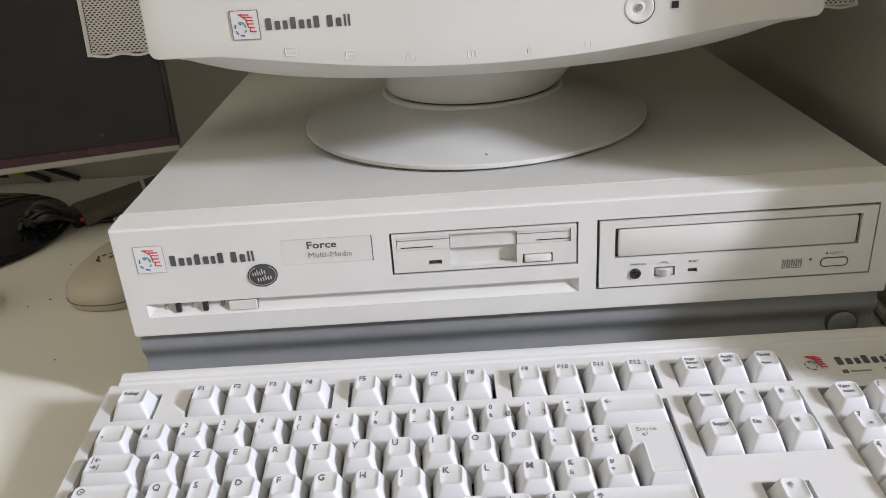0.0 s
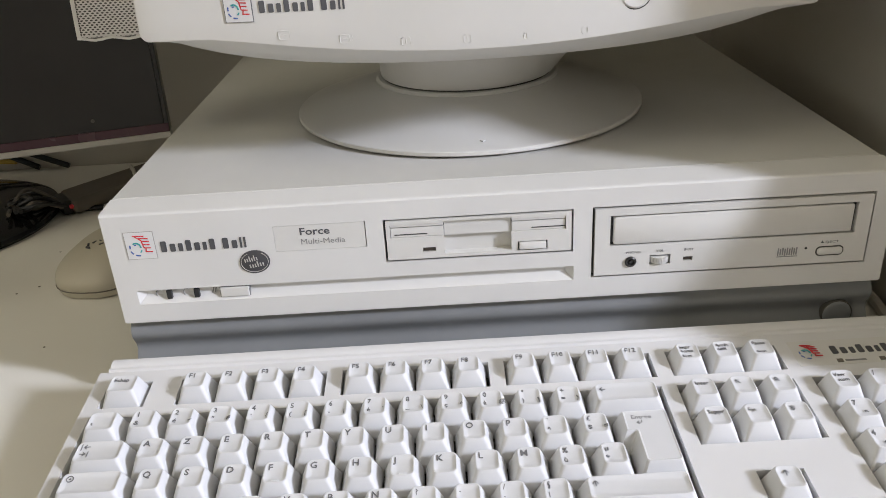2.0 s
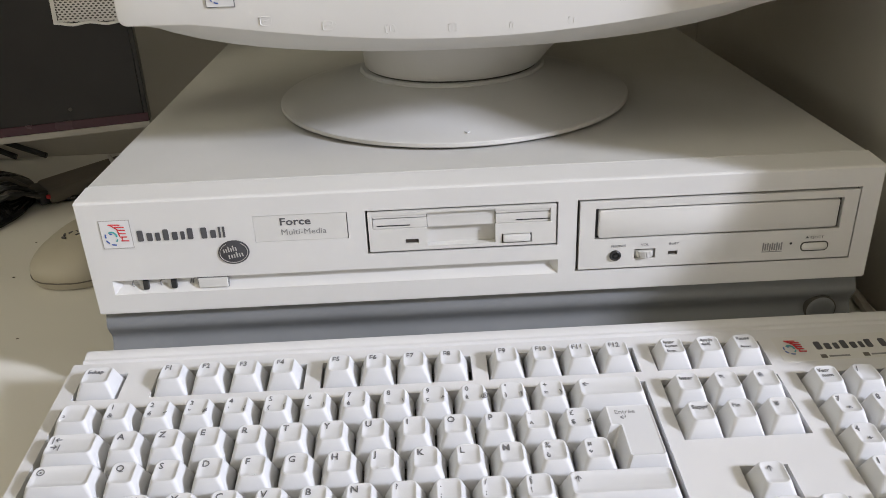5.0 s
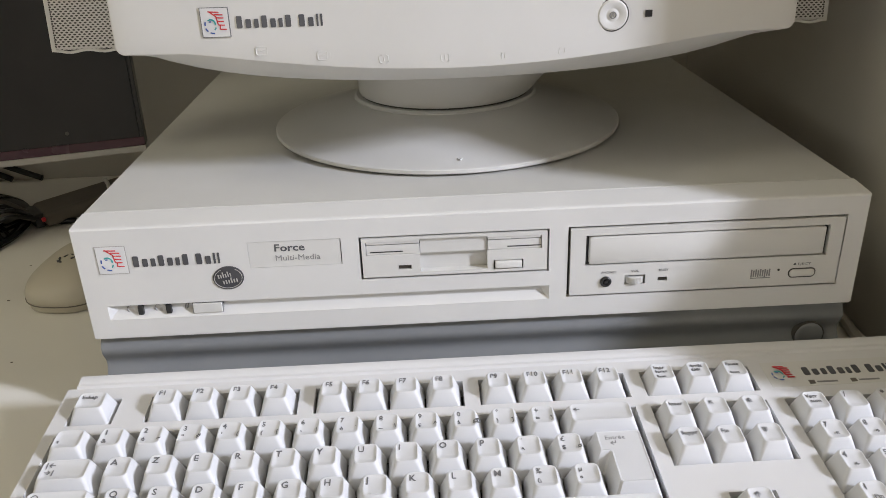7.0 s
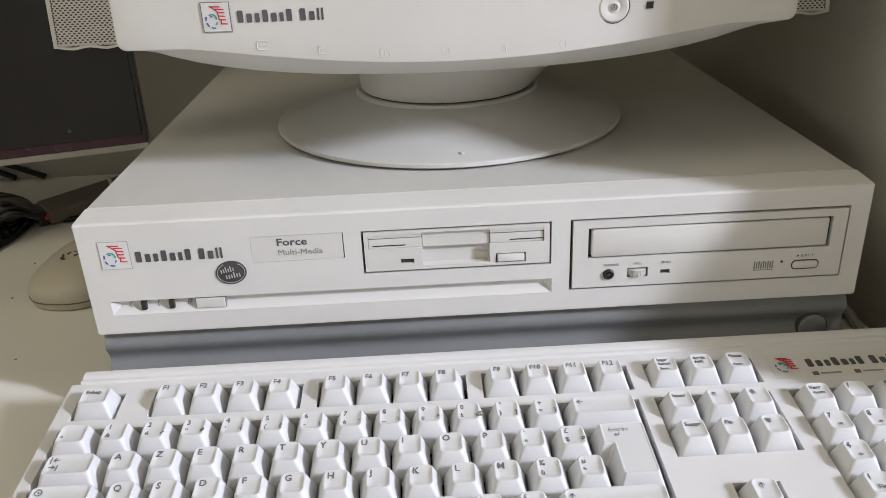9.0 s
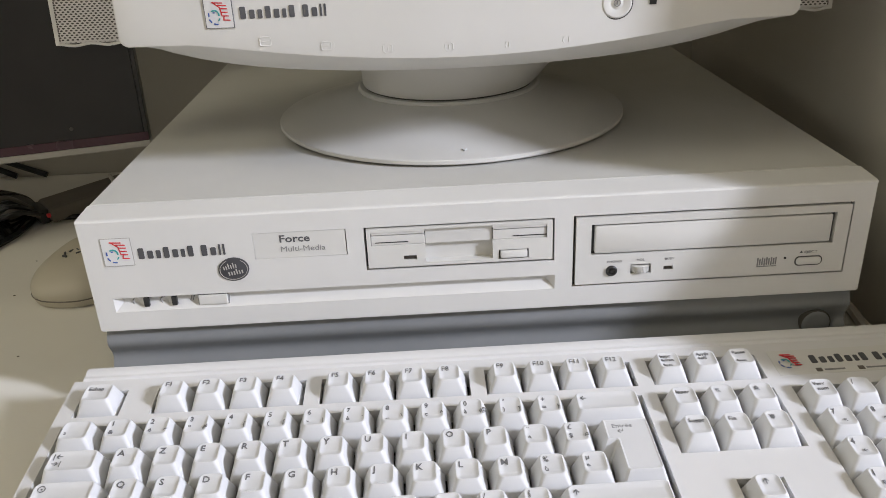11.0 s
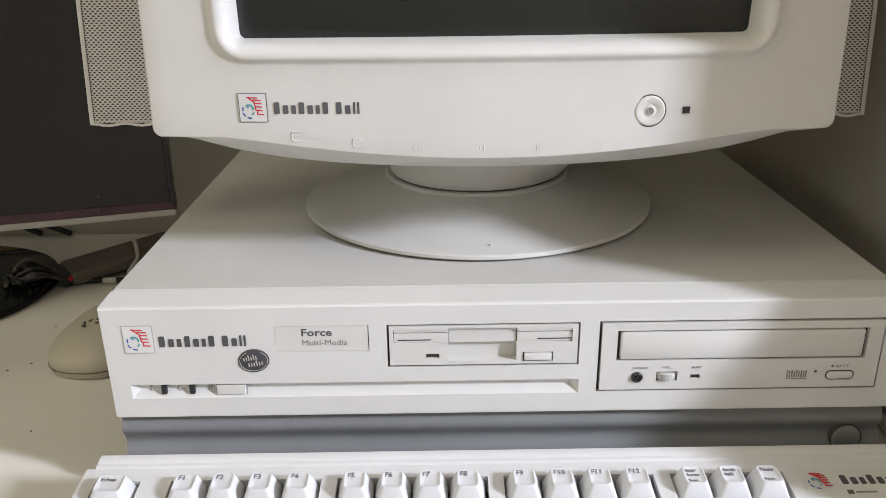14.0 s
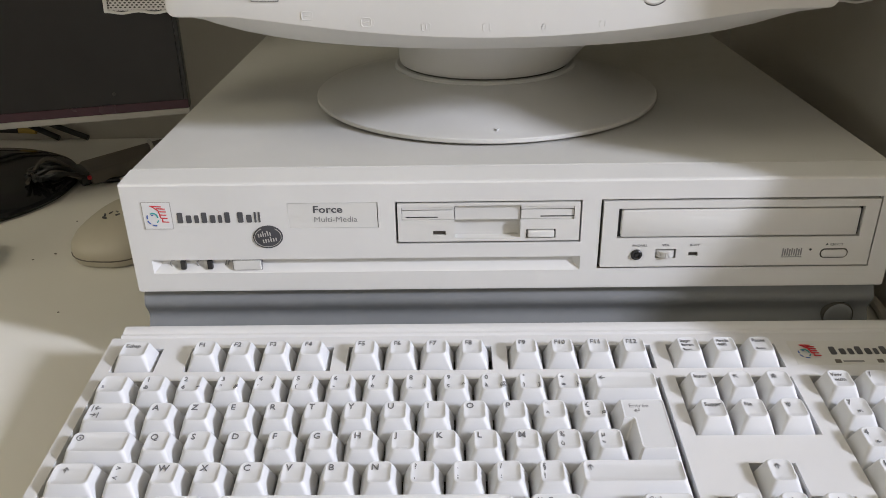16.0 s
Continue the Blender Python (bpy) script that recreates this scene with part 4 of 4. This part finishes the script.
TW_, TH_ = 0.66, 0.40
part("lower_edge", box(-TW_, 0, -0.004, 0.03, 0, 0.0052, 0.0008), M_SILVER, tv, "silver lower edge")
part("trim", box(-TW_ + 0.001, -0.0005, -0.0030, 0.02, 0.0052, 0.0125, 0.0006), M_PURPLE, tv, "dark purple trim strip")
part("panel", box(-TW_ + 0.001, -0.0035, 0.0, 0.024, 0.0115, TH_, 0.001), M_GLASS_DARK, tv, "glossy black screen")
part("side_edge", box(-0.0036, 0, -0.002, 0.026, 0.0052, TH_, 0.0006), M_BLACK, tv)
part("sensor", turned(revolve([(0.0016, 0), (0.0016, 0.0004), (0.001, 0.0006)], 16), Matrix.Translation((-0.0600, -0.0001, 0.0215)) @ FACE), M_SHADE_SENSOR, tv, "small grey sensor dot")
part("stem", box(-0.36, -0.28, 0.004, 0.03, -0.066, 0.01, 0.004), M_BLACK, tv)
base = [[(-0.500 + 0.26 + k_r * 0.115 * math.cos(a / 48 * math.pi), -0.284 + 0.292 + k_r * 0.105 * math.sin(a / 48 * math.pi), z) for a in range(96)] for k_r, z in ((0.97, 0.0004), (1.0, 0.004), (0.99, 0.0075), (0.93, 0.0105), (0.7, 0.0140), (0.35, 0.0160), (0.1, 0.0165))]
bb = loft(base)
turned(bb, TVP.inverted() @ Matrix.Translation((-0.26, 0.284, 0)))
part("stand_base", bb, M_GLOSS, tv, "glossy black oval stand base")

# ---- beige mouse ----
ms = empty("mouse", pose(-0.2905, 0.190, 0, 0, 0, -6), "beige ball mouse lying beside the computer", "mouse")
mr = []
for k in range(13):
    t = k / 12
    s = math.sqrt(max(0.0, 1 - t ** 2.6))
    mr.append([((0.020 + 0.016 * s) * math.copysign(abs(math.cos(a)) ** 0.75, math.cos(a)) * (0.25 + 0.75 * s), (0.030 + 0.027 * s) * math.copysign(abs(math.sin(a)) ** 0.75, math.sin(a)) * (0.25 + 0.75 * s) - 0.006 * t, 0.006 + 0.023 * t) for a in [2 * math.pi * i / 40 for i in range(40)]])
mr.insert(0, [(x * 0.97, y * 0.97, 0.0008) for x, y, z in mr[0]])
part("body", loft(mr), M_MOUSE, ms, "beige moulded shell")
part("seam", tube([(x * 1.005, y * 1.005, 0.0065) for x, y, z in mr[1]] + [(mr[1][0][0] * 1.005, mr[1][0][1] * 1.005, 0.0065)], 0.0005, 6), M_BROWN, ms)
for dx, dz, a in ((-0.006, 0.0, 20), (-0.003, 0.004, -20), (0.001, 0.006, 50), (0.004, 0.001, -40), (-0.004, -0.005, 70)):
    part("badge_stroke", turned(box(-0.0006, 0.0006, -0.0018, 0.0018, -0.0006, 0.0008), Matrix.Translation((-0.003 + dx, -0.020 + dz, 0.0282)) @ Matrix.Rotation(radians(a), 4, "Z")), M_INK, ms)

# ---- small things ----
AD = pose(-0.346, 0.344, 0, 0, 0, 38)
ad = empty("adapter", AD, "grey-brown plug adapter with loose wires on the desk", "adapter")
part("shell", turned(box(-0.044, 0.060, -0.020, 0.021, 0.004, 0.018, 0.004, 3), Matrix.Rotation(radians(-4), 4, "Y")), M_BROWN, ad)
part("end_cap", box(-0.053, -0.043, -0.016, 0.015, 0.001, 0.015, 0.003), M_BLACK, ad)
for k in range(9):
    r = random.Random(k)
    q = [(-0.050, -0.016 + 0.0035 * k, 0.008 + 0.004 * r.random()), (-0.066 - 0.01 * r.random(), -0.030 + 0.008 * k * r.random(), 0.022 + 0.008 * r.random()), (-0.078 - 0.014 * r.random(), -0.020 + 0.005 * k, 0.018), (-0.088 - 0.012 * r.random(), -0.026 + 0.034 * r.random(), 0.020)]
    part("wire", tube(glide(q), 0.0015 + 0.0008 * r.random(), 6), M_BROWN if k % 4 == 1 else M_BLACK, ad)
part("red_cap", box(-0.0475, -0.0440, -0.0205, -0.0170, 0.008, 0.0118, 0.001), M_RED, ad, "small red cap")
part("lead", turned(tube(glide([(-0.372, 0.311, 0.0034), (-0.350, 0.3125, 0.0030), (-0.327, 0.3126, 0.0030), (-0.290, 0.318, 0.0030)]), 0.0026, 8), AD.inverted()), M_GLOSS, ad, "glossy black lead")
part("sleeve", turned(tube([(-0.345, 0.3106, 0.0034), (-0.333, 0.3106, 0.0034)], 0.0028, 8), AD.inverted()), M_CABLE, ad, "pale sleeve on the lead")
tagged(mesh_object("pale_cable", tube(glide([(-0.338, 0.385, 0.0030), (-0.331, 0.358, 0.026), (-0.322, 0.340, 0.027), (-0.320, 0.333, 0.016), (-0.328, 0.3285, 0.0045), (-0.318, 0.3205, 0.0030)]), 0.0018, 8), M_CABLE), "pale cable looped over the plug adapter", "cable")
for k, (xa, xb) in enumerate(((-0.505, -0.462), (-0.482, -0.430))):
    c = tube([(xa - 0.10, 0.437, 0.075), (xa, 0.440, 0.026), ((xa + xb) / 2, 0.441, 0.014), (xb, 0.441, 0.0032)], 0.0032, 8)
    tagged(mesh_object("screen_cable", c, M_BLACK), "black cable running down the wall behind the screen", "cable", "screen cables")
tagged(mesh_object("tagged_cable", tube(glide([(-0.66, 0.440, 0.020), (-0.57, 0.441, 0.0155), (-0.505, 0.441, 0.0125)]), 0.0034, 8), M_BLACK), "black cable lying along the wall behind the screen", "cable", "screen cables")
tagged(mesh_object("cable_tag", tube([(-0.5045, 0.441, 0.0125), (-0.486, 0.441, 0.0112)], 0.0030, 8), M_YELLOW), "yellow tag at the end of a black cable", "tag")
tb = empty("small_box", pose(-0.416, 0.142, 0, 0, 0, 12), "small black box with a teal lower edge", "box")
part("body", box(-0.035, 0.030, -0.02, 0.02, 0.008, 0.024, 0.003), M_BLACK, tb)
part("edge", box(-0.036, 0.031, -0.021, 0.021, 0.0004, 0.0085, 0.002), M_TEAL, tb, "teal lower edge")
wc = tube(glide([(0.232, 0.38, 0.0035), (0.236, 0.22, 0.0035), (0.248, 0.12, 0.0035), (0.2505, 0.07, 0.0035), (0.246, 0.03, 0.0035), (0.2505, -0.03, 0.0035), (0.2510, -0.2, 0.0035)]), 0.0033, 8)
tagged(mesh_object("white_cable", wc, M_CABLE), "white cable on the desk beside the computer", "cable")
# crumbs lying on the desk
crumbs = bmesh.new()
rng = random.Random(4)
for x, y in ((-0.355, 0.150), (-0.351, 0.222), (-0.342, 0.160), (-0.300, 0.070), (-0.330, 0.203), (-0.385, 0.120)):
    bit = bmesh.new()
    bmesh.ops.create_icosphere(bit, subdivisions=1, radius=0.0006 + 0.0006 * rng.random())
    join(crumbs, turned(bit, Matrix.Translation((x, y, 0.0005)) @ Matrix.Diagonal((1.5, 1, 0.5, 1))))
tagged(mesh_object("crumbs", crumbs, M_BROWN), "a few brown crumbs on the desk", "crumbs", kind="stuff")
